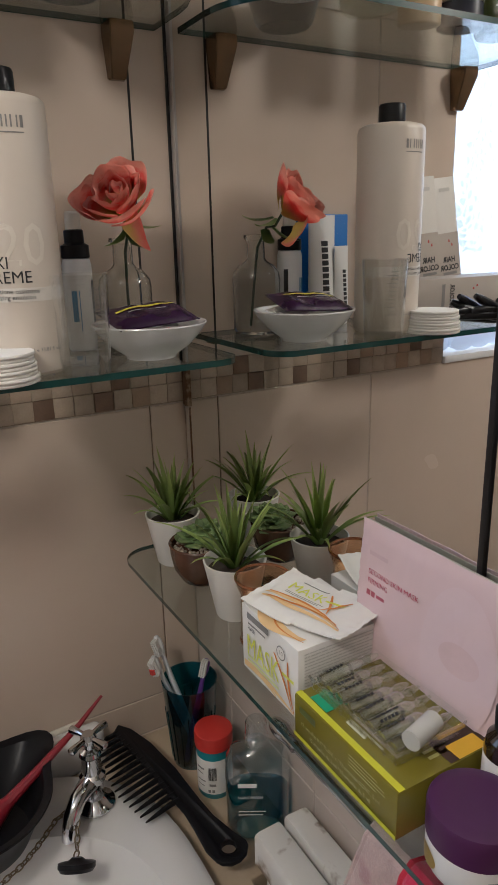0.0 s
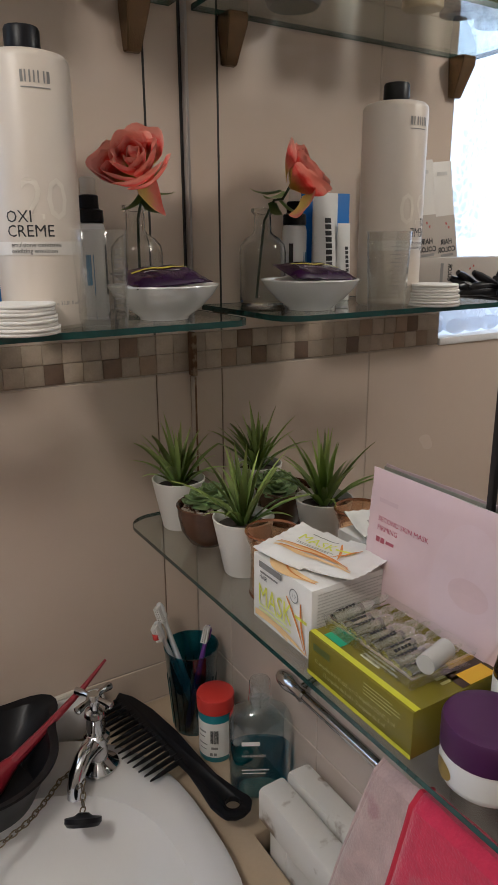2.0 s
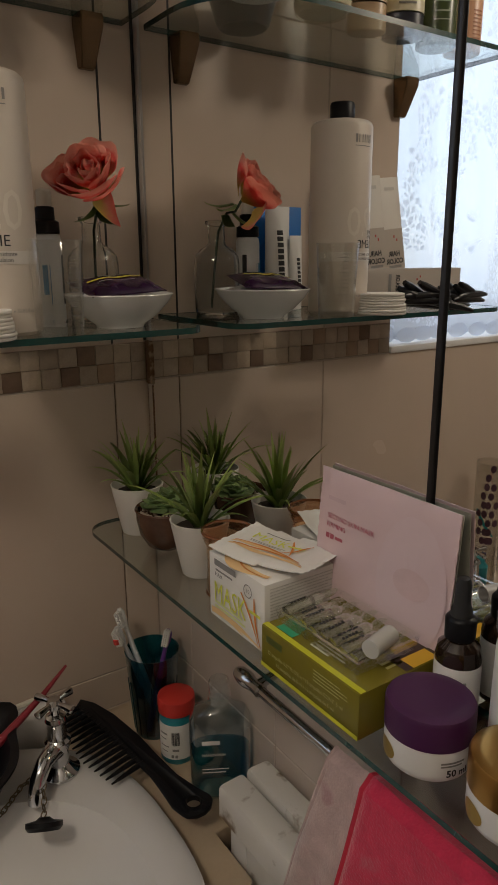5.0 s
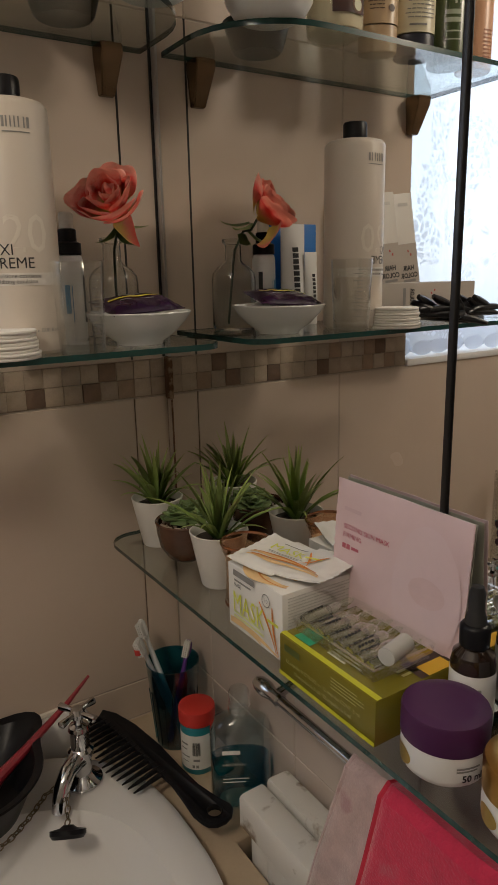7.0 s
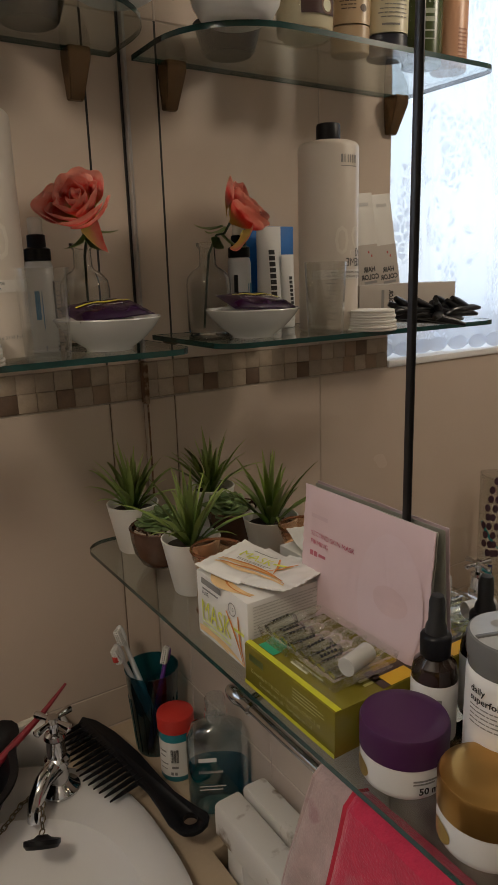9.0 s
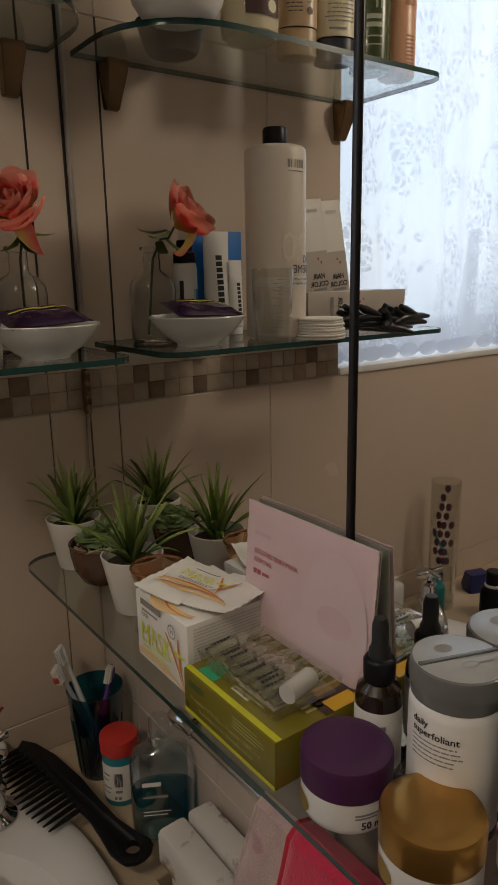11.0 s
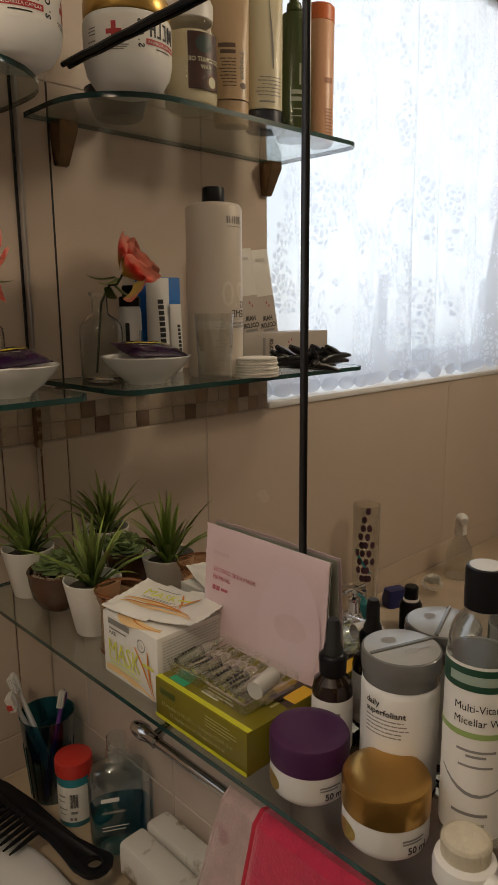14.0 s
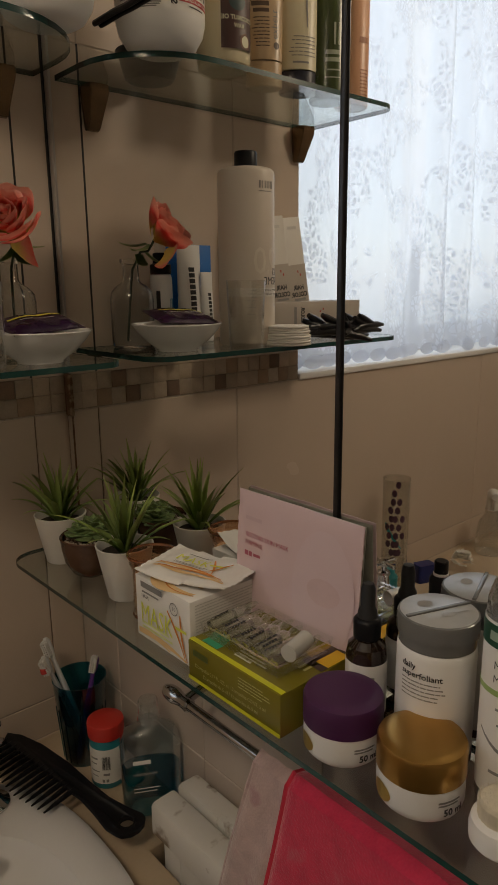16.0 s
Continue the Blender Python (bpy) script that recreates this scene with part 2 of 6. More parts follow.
def words(text, size, put, u=0.0, v=0.0, align="LEFT", bold=0.0, squeeze=1.0, turn=0):
    """The outlines of written words laid on a surface."""
    cu = bpy.data.curves.new("text", "FONT")
    cu.body, cu.size, cu.align_x, cu.resolution_u = text, size, align, 2
    cu.offset = bold
    tmp = bpy.data.objects.new("text", cu)
    scene.collection.objects.link(tmp)
    bpy.context.view_layer.update()
    me = bpy.data.meshes.new_from_object(tmp.evaluated_get(bpy.context.evaluated_depsgraph_get()))
    bpy.data.objects.remove(tmp)
    bpy.data.curves.remove(cu)
    bm = bmesh.new()
    bm.from_mesh(me)
    bpy.data.meshes.remove(me)
    bmesh.ops.triangulate(bm, faces=bm.faces)
    c, s = math.cos(radians(turn)), math.sin(radians(turn))
    for p in bm.verts:
        a, b = p.co.x * squeeze, p.co.y
        p.co = put(u + a * c - b * s, v + a * s + b * c)
    return bm


def lines_of(rng, u0, u1, v_top, n, pitch, height, ragged=0.3):
    """Rows of fine print too small to read, as plain bars of word length."""
    out = []
    for i in range(n):
        end, u = u1 - (u1 - u0) * ragged * rng.random(), u0
        while u < end - height:
            w = min(end - u, height * rng.uniform(2.0, 7.0))
            out.append((u, u + w, v_top - i * pitch - height, v_top - i * pitch))
            u += w + height * 0.7
    return out


FACE_W = ((0, -1, 0), (0, 0, 1))   # right and up of a face that looks towards -x
FACE_S = ((1, 0, 0), (0, 0, 1))    # right and up of a face that looks towards -y

# ------------------------------------------------------------------ structure
WX0, WX1, WZ0, WZ1 = -1.22, -0.112, 1.352, 2.30   # window opening
RX0, RY0, RZ1 = -1.50, -1.25, 2.42                # room


def structure(name, bm, material, label, category="wall"):
    return solid(name, bm, material, label, category, kind="structure")


structure("floor", box(RX0, XM, RY0, YL, -0.1, 0.0), FLOOR, "brown tiled bathroom floor", "floor")
structure("ceiling", box(RX0, XM, RY0, YL, RZ1, RZ1 + 0.1), CEIL, "plain white painted ceiling", "ceiling")
wn_bm = bmesh.new()
for q in ((RX0, WX0, 0, RZ1), (WX1, XM + 0.2, 0, RZ1), (WX0, WX1, 0, WZ0 - 0.004), (WX0, WX1, WZ1, RZ1)):
    box(q[0], q[1], YL + 0.0012, YL + 0.20, q[2], q[3], bm=wn_bm)
wall_n = structure("wall_north", wn_bm, GROUT, "tiled window wall with a stone mosaic band")
wall_e = structure("wall_east", box(XM + 0.0012, XM + 0.2, RY0, YL + 0.0012, 0, RZ1), GROUT, "tiled wall that carries the mirror")
structure("wall_south", box(RX0, XM + 0.2, RY0 - 0.1, RY0, 0, RZ1), PLASTER, "plain painted bathroom wall")
structure("wall_west", box(RX0 - 0.1, RX0, RY0 - 0.1, YL + 0.2, 0, RZ1), PLASTER, "plain painted bathroom wall")

sill = structure("window_sill", box(WX0 - 0.004, WX1, YL - 0.005, YL + 0.15, WZ0 - 0.003, WZ0 + 0.010, 0.003), WHITE, "white glossy window sill", "sill")
win = thing("window_1", "white framed window behind a lace curtain", "window", kind="structure")
for x0, x1, z0, z1 in ((WX0, WX1, WZ0 + 0.02, WZ0 + 0.07), (WX0, WX1, WZ1 - 0.05, WZ1), (WX0, WX0 + 0.05, WZ0 + 0.07, WZ1 - 0.05), (WX1 - 0.05, WX1, WZ0 + 0.07, WZ1 - 0.05), (-0.690, -0.650, WZ0 + 0.07, WZ1 - 0.05)):
    part("window_frame", box(x0, x1, YL + 0.135, YL + 0.175, z0, z1, 0.004), WHITE, win)
for x0, x1 in ((WX0 + 0.05, -0.690), (-0.650, WX1 - 0.05)):
    pane = part("pane", box(x0, x1, YL + 0.152, YL + 0.156, WZ0 + 0.07, WZ1 - 0.05), clear("window_glass", (0.95, 0.97, 0.97)), win)
    pane.visible_shadow = False

# ------------------------------------------------------------------ mirror
mirror = thing("wall_mirror", "frameless two-pane wall mirror with a dark seam", "mirror")
SEAM = 0.363
for y0, y1 in ((SEAM + 0.004, 0.860), (-0.55, SEAM - 0.004)):
    part("pane", box(XM - 0.002, XM + 0.005, y0, y1, 1.150, 2.10), MIRROR, mirror)
part("seam", box(XM - 0.005, XM + 0.005, SEAM - 0.0027, SEAM + 0.0027, 1.150, 2.10, 0.001), BLACKGAP, mirror, "black rubber seam")
part("edge_strip", box(XM - 0.004, XM + 0.006, 0.8625, 0.8745, 1.406, 2.10, 0.001), ALU, mirror, "dull metal edge strip")
part("sealant", box(XM - 0.0065, XM + 0.004, 0.8750, 0.8785, 1.406, 2.10, 0.001), BLACKGAP, mirror, "dark sealant line")
RUST = surface("rusty_crust", (0.16, 0.085, 0.045), 0.9, vary=0.6, scale=70, bump=0.6, stain=((0.34, 0.25, 0.17), 60, 0.55))
part("rusted_corner", box(XM - 0.0050, XM + 0.006, 0.8605, 0.8775, 1.346, 1.405, 0.0015), RUST, mirror, "rust brown crumbling corner strip")
part("edge_strip", box(XM - 0.0040, XM + 0.006, 0.8640, 0.8740, 1.150, 1.345, 0.001), surface("aged_tile_strip", (0.44, 0.37, 0.30), 0.5, vary=0.25, scale=30), mirror, "pale tile strip beside the mirror")
part("sealant", box(XM - 0.0030, XM + 0.004, 0.8615, 0.8632, 1.150, 1.345), RUST, mirror, "brown stained joint")
part("sealant", box(XM - 0.0030, XM + 0.004, 0.8748, 0.8762, 1.150, 1.345), RUST, mirror, "brown stained joint")
cord = pipe([(XM - 0.006, 0.735 - 0.0225 * i, 1.818 + 0.0004 * (i % 3)) for i in range(20)], 0.0034, 8)
solid("black_cord", cord, BLACKP, "black cord stretched across the mirror", "cord")

# ------------------------------------------------------------------ curtain
LACE, _nt, _b = nodes_of("white_lace")
_N, _L = _nt.nodes.new, _nt.links.new
_nt.nodes.remove(_b)
_tc, _map = _N("ShaderNodeTexCoord"), _N("ShaderNodeMapping")
_L(_tc.outputs["UV"], _map.inputs[0])
_warp, _vor, _wav, _net = _N("ShaderNodeTexNoise"), _N("ShaderNodeTexVoronoi"), _N("ShaderNodeTexNoise"), _N("ShaderNodeTexNoise")
_warp.inputs["Scale"].default_value = 9
_L(_map.outputs[0], _warp.inputs["Vector"])
_mixv = _N("ShaderNodeMix")
_mixv.data_type = "VECTOR"
_mixv.inputs[0].default_value = 0.06
_L(_map.outputs[0], _mixv.inputs[4])
_L(_warp.outputs["Color"], _mixv.inputs[5])
_vor.feature = "DISTANCE_TO_EDGE"
_vor.inputs["Scale"].default_value = 78
_L(_mixv.outputs[1], _vor.inputs["Vector"])
_wav.inputs["Scale"].default_value, _wav.inputs["Detail"].default_value = 16, 2
_L(_mixv.outputs[1], _wav.inputs["Vector"])
_r1, _r2, _mul = _N("ShaderNodeValToRGB"), _N("ShaderNodeValToRGB"), _N("ShaderNodeMath")
_r1.color_ramp.elements[0].position, _r1.color_ramp.elements[1].position = 0.10, 0.16
_r2.color_ramp.elements[0].position, _r2.color_ramp.elements[1].position = 0.47, 0.50
_L(_vor.outputs["Distance"], _r1.inputs[0])
_L(_wav.outputs[0], _r2.inputs[0])
_mul.operation = "MULTIPLY"
_L(_r1.outputs[0], _mul.inputs[0])
_L(_r2.outputs[0], _mul.inputs[1])
_dens = _N("ShaderNodeMapRange")
_dens.inputs["To Min"].default_value, _dens.inputs["To Max"].default_value = 0.76, 0.97
_L(_mul.outputs[0], _dens.inputs["Value"])
_df, _tl, _cl, _tp, _mx = _N("ShaderNodeBsdfDiffuse"), _N("ShaderNodeBsdfTranslucent"), _N("ShaderNodeMixShader"), _N("ShaderNodeBsdfTransparent"), _N("ShaderNodeMixShader")
_df.inputs[0].default_value = _tl.inputs[0].default_value = (0.74, 0.79, 0.88, 1)
_cl.inputs[0].default_value = 0.55
_L(_df.outputs[0], _cl.inputs[1])
_L(_tl.outputs[0], _cl.inputs[2])
_L(_dens.outputs[0], _mx.inputs[0])
_L(_tp.outputs[0], _mx.inputs[1])
_L(_cl.outputs[0], _mx.inputs[2])
_L(_mx.outputs[0], _nt.nodes["Material Output"].inputs[0])

bm = bmesh.new()
uvl = bm.loops.layers.uv.new("uv")
NX_, NZ_ = 260, 40
x_a, x_b = -0.100, -1.28
grid = []
for i in range(NX_ + 1):
    u = i / NX_
    col = []
    for j in range(NZ_ + 1):
        w = j / NZ_
        fold = (0.004 + 0.016 * min(1, 1.7 * u)) * math.sin(u * 44 + 1.9 * math.sin(u * 13) + 0.5 * w) * (0.6 + 0.4 * (1 - w)) + 0.003 * math.sin(u * 97 + 2 * w)
        z0 = 1.366 + 0.010 * abs(math.sin(u * 60))
        col.append(bm.verts.new((x_a + (x_b - x_a) * u + 0.004 * math.sin(9 * w + u * 40), 0.905 + fold, z0 + (2.335 - z0) * w)))
    grid.append(col)
for i in range(NX_):
    for j in range(NZ_):
        f = bm.faces.new((grid[i][j], grid[i + 1][j], grid[i + 1][j + 1], grid[i][j + 1]))
        for lp, (a, b) in zip(f.loops, ((i, j), (i + 1, j), (i + 1, j + 1), (i, j + 1))):
            lp[uvl].uv = (a / NX_ * 1.35, b / NZ_ * 0.84)
curtain = thing("lace_curtain", "white floral lace curtain with a scalloped hem", "curtain")
part("cloth", bm, LACE, curtain)
hem_me = link_mesh("hem_scallop", disc_on(0, 0, 0.028, 0.014, lambda a, b: Vector((a, 0, b)), n=20), LACE)
for k in range(24):
    u = (k + 0.5) / 24
    ob = new("hem_scallop", hem_me)
    ob.parent = curtain
    ob.location = (x_a + (x_b - x_a) * u, 0.899 + (0.004 + 0.016 * min(1, 1.7 * u)) * math.sin(u * 44 + 1.9 * math.sin(u * 13)), 1.3765)

# ------------------------------------------------------------------ glass shelves
def glass_shelf(name, outline, top, label, brackets=(), t=0.006):
    sh = thing(name, label, "shelf", group="glass shelves")
    p = part("pane", plate(outline, top - t, top), GLASS, sh)
    p.visible_shadow = False
    bm = bmesh.new()
    n = len(outline)
    cx, cy = sum(q[0] for q in outline) / n, sum(q[1] for q in outline) / n
    lo, hi = [], []
    for k, (x, y) in enumerate(outline):
        x1, y1 = outline[k - 1]
        x2, y2 = outline[(k + 1) % n]
        d = Vector((y2 - y1, x1 - x2)).normalized()
        lo.append(bm.verts.new((x + d.x * 0.0006, y + d.y * 0.0006, top - t - 0.0003)))
        hi.append(bm.verts.new((x + d.x * 0.0006, y + d.y * 0.0006, top + 0.0003)))
    for k in range(n):
        m = (k + 1) % n
        bm.faces.new((lo[k], lo[m], hi[m], hi[k]))
    part("polished_edge", bm, GLASS_EDGE, sh, "dark green polished glass edge")
    for b in brackets:
        part("bracket", b, BRONZE, sh, "bronzed wedge bracket")
    return sh


def wedge(x, top, depth=0.030, drop=0.056, half=0.014):
    """Bracket that tapers down the wall from under a shelf."""
    bm = bmesh.new()
    y1 = YL - 0.0005
    lo = [bm.verts.new(p) for p in ((x - half * 0.75, y1, top - drop), (x + half * 0.75, y1, top - drop), (x + half * 0.6, y1 - 0.010, top - drop), (x - half * 0.6, y1 - 0.010, top - drop))]
    mid = [bm.verts.new(p) for p in ((x - half, y1, top - 0.012), (x + half, y1, top - 0.012), (x + half, y1 - depth, top - 0.012), (x - half, y1 - depth, top - 0.012))]
    hi = [bm.verts.new(p) for p in ((x - half, y1, top), (x + half, y1, top), (x + half, y1 - depth, top), (x - half, y1 - depth, top))]
    for a, b in ((lo, mid), (mid, hi)):
        for k in range(4):
            bm.faces.new((a[k], a[(k + 1) % 4], b[(k + 1) % 4], b[k]))
    bm.faces.new(lo[::-1])
    bm.faces.new(hi)
    bmesh.ops.recalc_face_normals(bm, faces=bm.faces)
    bmesh.ops.bevel(bm, geom=list(bm.edges), offset=0.0012, segments=2, affect="EDGES")
    return bm


glass_shelf("glass_shelf", rounded(-0.150, 0.345, 0.674, YL - 0.002, (0.03, 0.03, 0, 0)), ZU, "clear glass corner shelf crowded with hair products",
            [box(x - 0.008, x + 0.008, YL - 0.020, YL - 0.001, ZU - 0.014, ZU - 0.0063, 0.002) for x in (0.322, -0.09)])
glass_shelf("glass_shelf", rounded(-0.135, 0.350, 0.686, YL - 0.002, (0.03, 0.12, 0, 0)), ZT, "clear glass upper shelf holding jars and tubes",
            [wedge(0.300, ZT - 0.0063), wedge(-0.105, ZT - 0.0063)])
long_shelf = glass_shelf("glass_shelf", rounded(0.251, XM - 0.004, -0.05, 0.858, (0.03, 0, 0, 0.035)), ZS, "long clear glass shelf under the mirror",
            [box(XM - 0.03, XM - 0.002, y - 0.008, y + 0.008, ZS - 0.020, ZS - 0.0048, 0.002) for y in (0.70, 0.30)], 0.0045)

# towel rail under the long shelf
rail = thing("towel_rail", "chrome towel rail below the glass shelf", "towel rail")
RX, RZ = 0.308, 1.073
part("bar", pipe([(RX, 0.522, RZ), (RX, -0.10, RZ)], 0.0055, 16), CHROME, rail)
def finial():
    bm = pipe([(RX, y, RZ) for y in (0.569, 0.567, 0.561, 0.553, 0.547, 0.5455, 0.539, 0.531, 0.523, 0.521)], [0.002, 0.0062, 0.0088, 0.0096, 0.0094, 0.0088, 0.0076, 0.0070, 0.0082, 0.006], 20)
    return bm
part("end_knob", finial(), CHROME, rail)
part("arm", pipe([(RX, 0.533, RZ), (0.335, 0.533, RZ + 0.006), (XM + 0.002, 0.533, RZ + 0.008)], [0.006, 0.0055, 0.008], 14), CHROME, rail)
part("arm", pipe([(RX, -0.02, RZ), (XM + 0.002, -0.02, RZ + 0.008)], 0.006, 14), CHROME, rail)


# ------------------------------------------------------------------ towels
def terry(name, a, b):
    m = surface(name, a, 0.95, vary=0.30, scale=60, fine=420, bump=1.0, spec=0.1, sheen=0.4, stain=(b, 30, 0.60))
    return m


def towel(name, label, y0, y1, drop_f, drop_b, off, flare, material, hem, seed):
    th = thing(name, label, "towel")
    rng = random.Random(seed)
    bm = bmesh.new()
    cols = []
    ny, ns = 40, 44
    total = drop_f + drop_b + math.pi * off
    for i in range(ny + 1):
        u = i / ny
        col = []
        for j in range(ns + 1):
            s = j / ns * total
            if s < drop_f:
                x, z, h = RX - off, RZ - (drop_f - s), (drop_f - s)
            elif s < drop_f + math.pi * off:
                g = (s - drop_f) / off
                x, z, h = RX - off * math.cos(g), RZ + off * math.sin(g), 0
            else:
                h = s - drop_f - math.pi * off
                x, z = RX + off * 0.8, RZ - h
            wob = min(1, h / 0.15) * (0.010 * math.sin(u * 9 + seed) + 0.006 * math.sin(u * 23 + 3 * seed + h * 8))
            y = y1 + (y0 - y1) * u + flare * (1 - u) * min(1.2, h / 0.2) - 0.01 * u * min(1, h / 0.2)
            if x < RX:
                x -= abs(wob) + 0.01 * min(1, h / 0.1)
            col.append(bm.verts.new((x, y, z + 0.0015 * noise.noise((u * 20, s * 60, seed)))))
        cols.append(col)
    for i in range(ny):
        for j in range(ns):
            bm.faces.new((cols[i][j], cols[i][j + 1], cols[i + 1][j + 1], cols[i + 1][j]))
    bmesh.ops.recalc_face_normals(bm, faces=bm.faces)
    hem_pts = [v.co.copy() for v in cols[0]]
    cloth = part("cloth", bm, material, th)
    so = cloth.modifiers.new("thickness", "SOLIDIFY")
    so.thickness, so.offset = 0.004, 0.0
    part("hem", pipe([p + Vector((0, 0.0005, 0)) for p in hem_pts], 0.0032, 8), hem, th, "stitched hem")
    return th


PINKT, REDT = terry("faded_pink_terry", (0.53, 0.39, 0.37), (0.45, 0.28, 0.28)), terry("crimson_terry", (0.62, 0.040, 0.095), (0.56, 0.085, 0.13))
HEMR = surface("red_hem", (0.58, 0.028, 0.06), 0.9, vary=0.15, fine=700, bump=0.5)
towel("towel", "faded pink terry towel on the chrome rail", 0.264, 0.404, 0.30, 0.25, 0.008, 0.050, PINKT, PINKT, 3)
towel("towel", "crimson terry towel hung over the rail", -0.06, 0.355, 0.34, 0.20, 0.0145, 0.020, REDT, HEMR, 5)

# ------------------------------------------------------------------ radiator
RAD = surface("old_white_gloss_paint", (0.66, 0.64, 0.60), 0.4, vary=0.06, scale=12, stain=((0.22, 0.16, 0.11), 26, 0.60))
rad = thing("radiator", "old white painted radiator with chipped paint", "radiator")
prof = ((0.289, 0.880), (0.289, 0.917), (0.291, 0.9205), (0.295, 0.922), (0.319, 0.9225), (0.3225, 0.921), (0.3240, 0.917), (0.3240, 0.900), (0.3290, 0.900), (0.3290, 0.921), (0.3305, 0.9245), (0.335, 0.9255), (0.355, 0.9245), (0.359, 0.923), (0.3605, 0.918), (0.3605, 0.895))
bm = bmesh.new()
rings = [[bm.verts.new((x, y, z - (0.0012 if y > 0.578 else 0))) for x, z in prof] for y in (0.581, 0.575, 0.30, -0.10)]
for a, b in zip(rings, rings[1:]):
    for k in range(len(prof) - 1):
        bm.faces.new((a[k], a[k + 1], b[k + 1], b[k]))
bm.faces.new(rings[0])
bmesh.ops.recalc_face_normals(bm, faces=bm.faces)
part("top_rail", bm, RAD, rad)
bm = box(0.297, 0.355, -0.10, 0.572, 0.25, 0.902, 0.004)
part("body", bm, RAD, rad)
for k in range(9):
    y = 0.555 - 0.062 * k
    part("rib", box(0.2955, 0.302, y - 0.020, y + 0.012, 0.28, 0.890, 0.003), RAD, rad)
# solid black bar in the open gap draws the slot's shade
part("slot_shade", box(0.3245, 0.3285, 0.20, 0.53, 0.9055, 0.9090, 0.001), BLACKGAP, rad, "black bar painted as the shade inside the vent slot")

# ------------------------------------------------------------------ washstand and basin
STONE = surface("beige_stone_top", (0.46, 0.36, 0.25), 0.3, vary=0.14, scale=14, fine=180, bump=0.04, stain=((0.34, 0.26, 0.18), 9, 0.62))
stand = thing("washstand", "beige stone washstand in the corner", "washstand")
top_ob = part("top", plate([(-1.10, 0.505), (0.282, 0.505), (0.288, 0.511), (0.288, 0.588), (XM + 0.004, 0.588), (XM + 0.004, YL + 0.004), (-1.10, YL + 0.004)], ZC - 0.04, ZC, 0.003), STONE, stand)
part("apron", box(-1.10, 0.280, 0.515, 0.535, 0.0, 0.735), TILE_M, stand)
part("side_panel", box(0.262, 0.280, 0.536, YL, 0.0, ZC - 0.041), TILE_M, stand)

def ellipse(cx, cy, a, b, p, z, n=72):
    out = []
    for k in range(n):
        g = 2 * math.pi * k / n
        c, s = math.cos(g), math.sin(g)
        out.append((cx + a * math.copysign(abs(c) ** (2 / p), c), cy + b * math.copysign(abs(s) ** (2 / p), s), z))
    return out

def loft(loops, close=True):
    bm = bmesh.new()
    rings = [[bm.verts.new(p) for p in lp] for lp in loops]
    for a, b in zip(rings, rings[1:]):
        n = len(a)
        for k in range(n):
            bm.faces.new((a[k], a[(k + 1) % n], b[(k + 1) % n], b[k]))
    if close:
        bm.faces.new(rings[-1])
    bmesh.ops.recalc_face_normals(bm, faces=bm.faces)
    return bm

BX, BY = -0.03, 0.615
basin = thing("wash_basin", "white ceramic wash basin with a rounded rim", "basin")
part("bowl", loft([ellipse(BX, BY, 0.266, 0.244, 2.6, 0.8495), ellipse(BX, BY, 0.272, 0.250, 2.6, 0.866), ellipse(BX, BY, 0.270, 0.248, 2.6, 0.874), ellipse(BX, BY, 0.262, 0.241, 2.6, 0.879),
                   ellipse(BX, BY - 0.01, 0.238, 0.212, 2.5, 0.878), ellipse(BX, BY - 0.025, 0.222, 0.178, 2.4, 0.872), ellipse(BX, BY - 0.03, 0.206, 0.164, 2.3, 0.845), ellipse(BX, BY - 0.03, 0.165, 0.135, 2.1, 0.79),
                   ellipse(BX, BY - 0.03, 0.09, 0.07, 2, 0.760), ellipse(BX, BY - 0.03, 0.02, 0.02, 2, 0.755)]), CERAMIC, basin)
hole_bm = loft([ellipse(BX, BY, 0.256, 0.234, 2.6, 0.70), ellipse(BX, BY, 0.256, 0.234, 2.6, 0.95)])
hole_bm.faces.new([v for v in hole_bm.verts if v.co.z < 0.8][::-1])
bmesh.ops.recalc_face_normals(hole_bm, faces=hole_bm.faces)
cutter = new("basin_cutter", link_mesh("basin_cutter", hole_bm, None))
mod = top_ob.modifiers.new("hole", "BOOLEAN")
mod.object, mod.operation, mod.solver = cutter, "DIFFERENCE", "EXACT"
bpy.context.view_layer.update()
cut_top = bpy.data.meshes.new_from_object(top_ob.evaluated_get(bpy.context.evaluated_depsgraph_get()))
top_ob.modifiers.clear()
top_ob.data = cut_top
bpy.data.objects.remove(cutter)
part("back_ledge", box(BX - 0.25, 0.205, 0.846, YL - 0.001, 0.851, 0.912, 0.010, 3), CERAMIC, basin)
part("sealant_line", pipe([(BX - 0.25 + 0.046 * k, YL - 0.004 - 0.001 * (k % 2), 0.913 + 0.002 * math.sin(k * 2.1)) for k in range(11)], 0.004, 8), surface("old_sealant", (0.62, 0.58, 0.50), 0.7, vary=0.25, scale=60), basin, "aged white sealant")

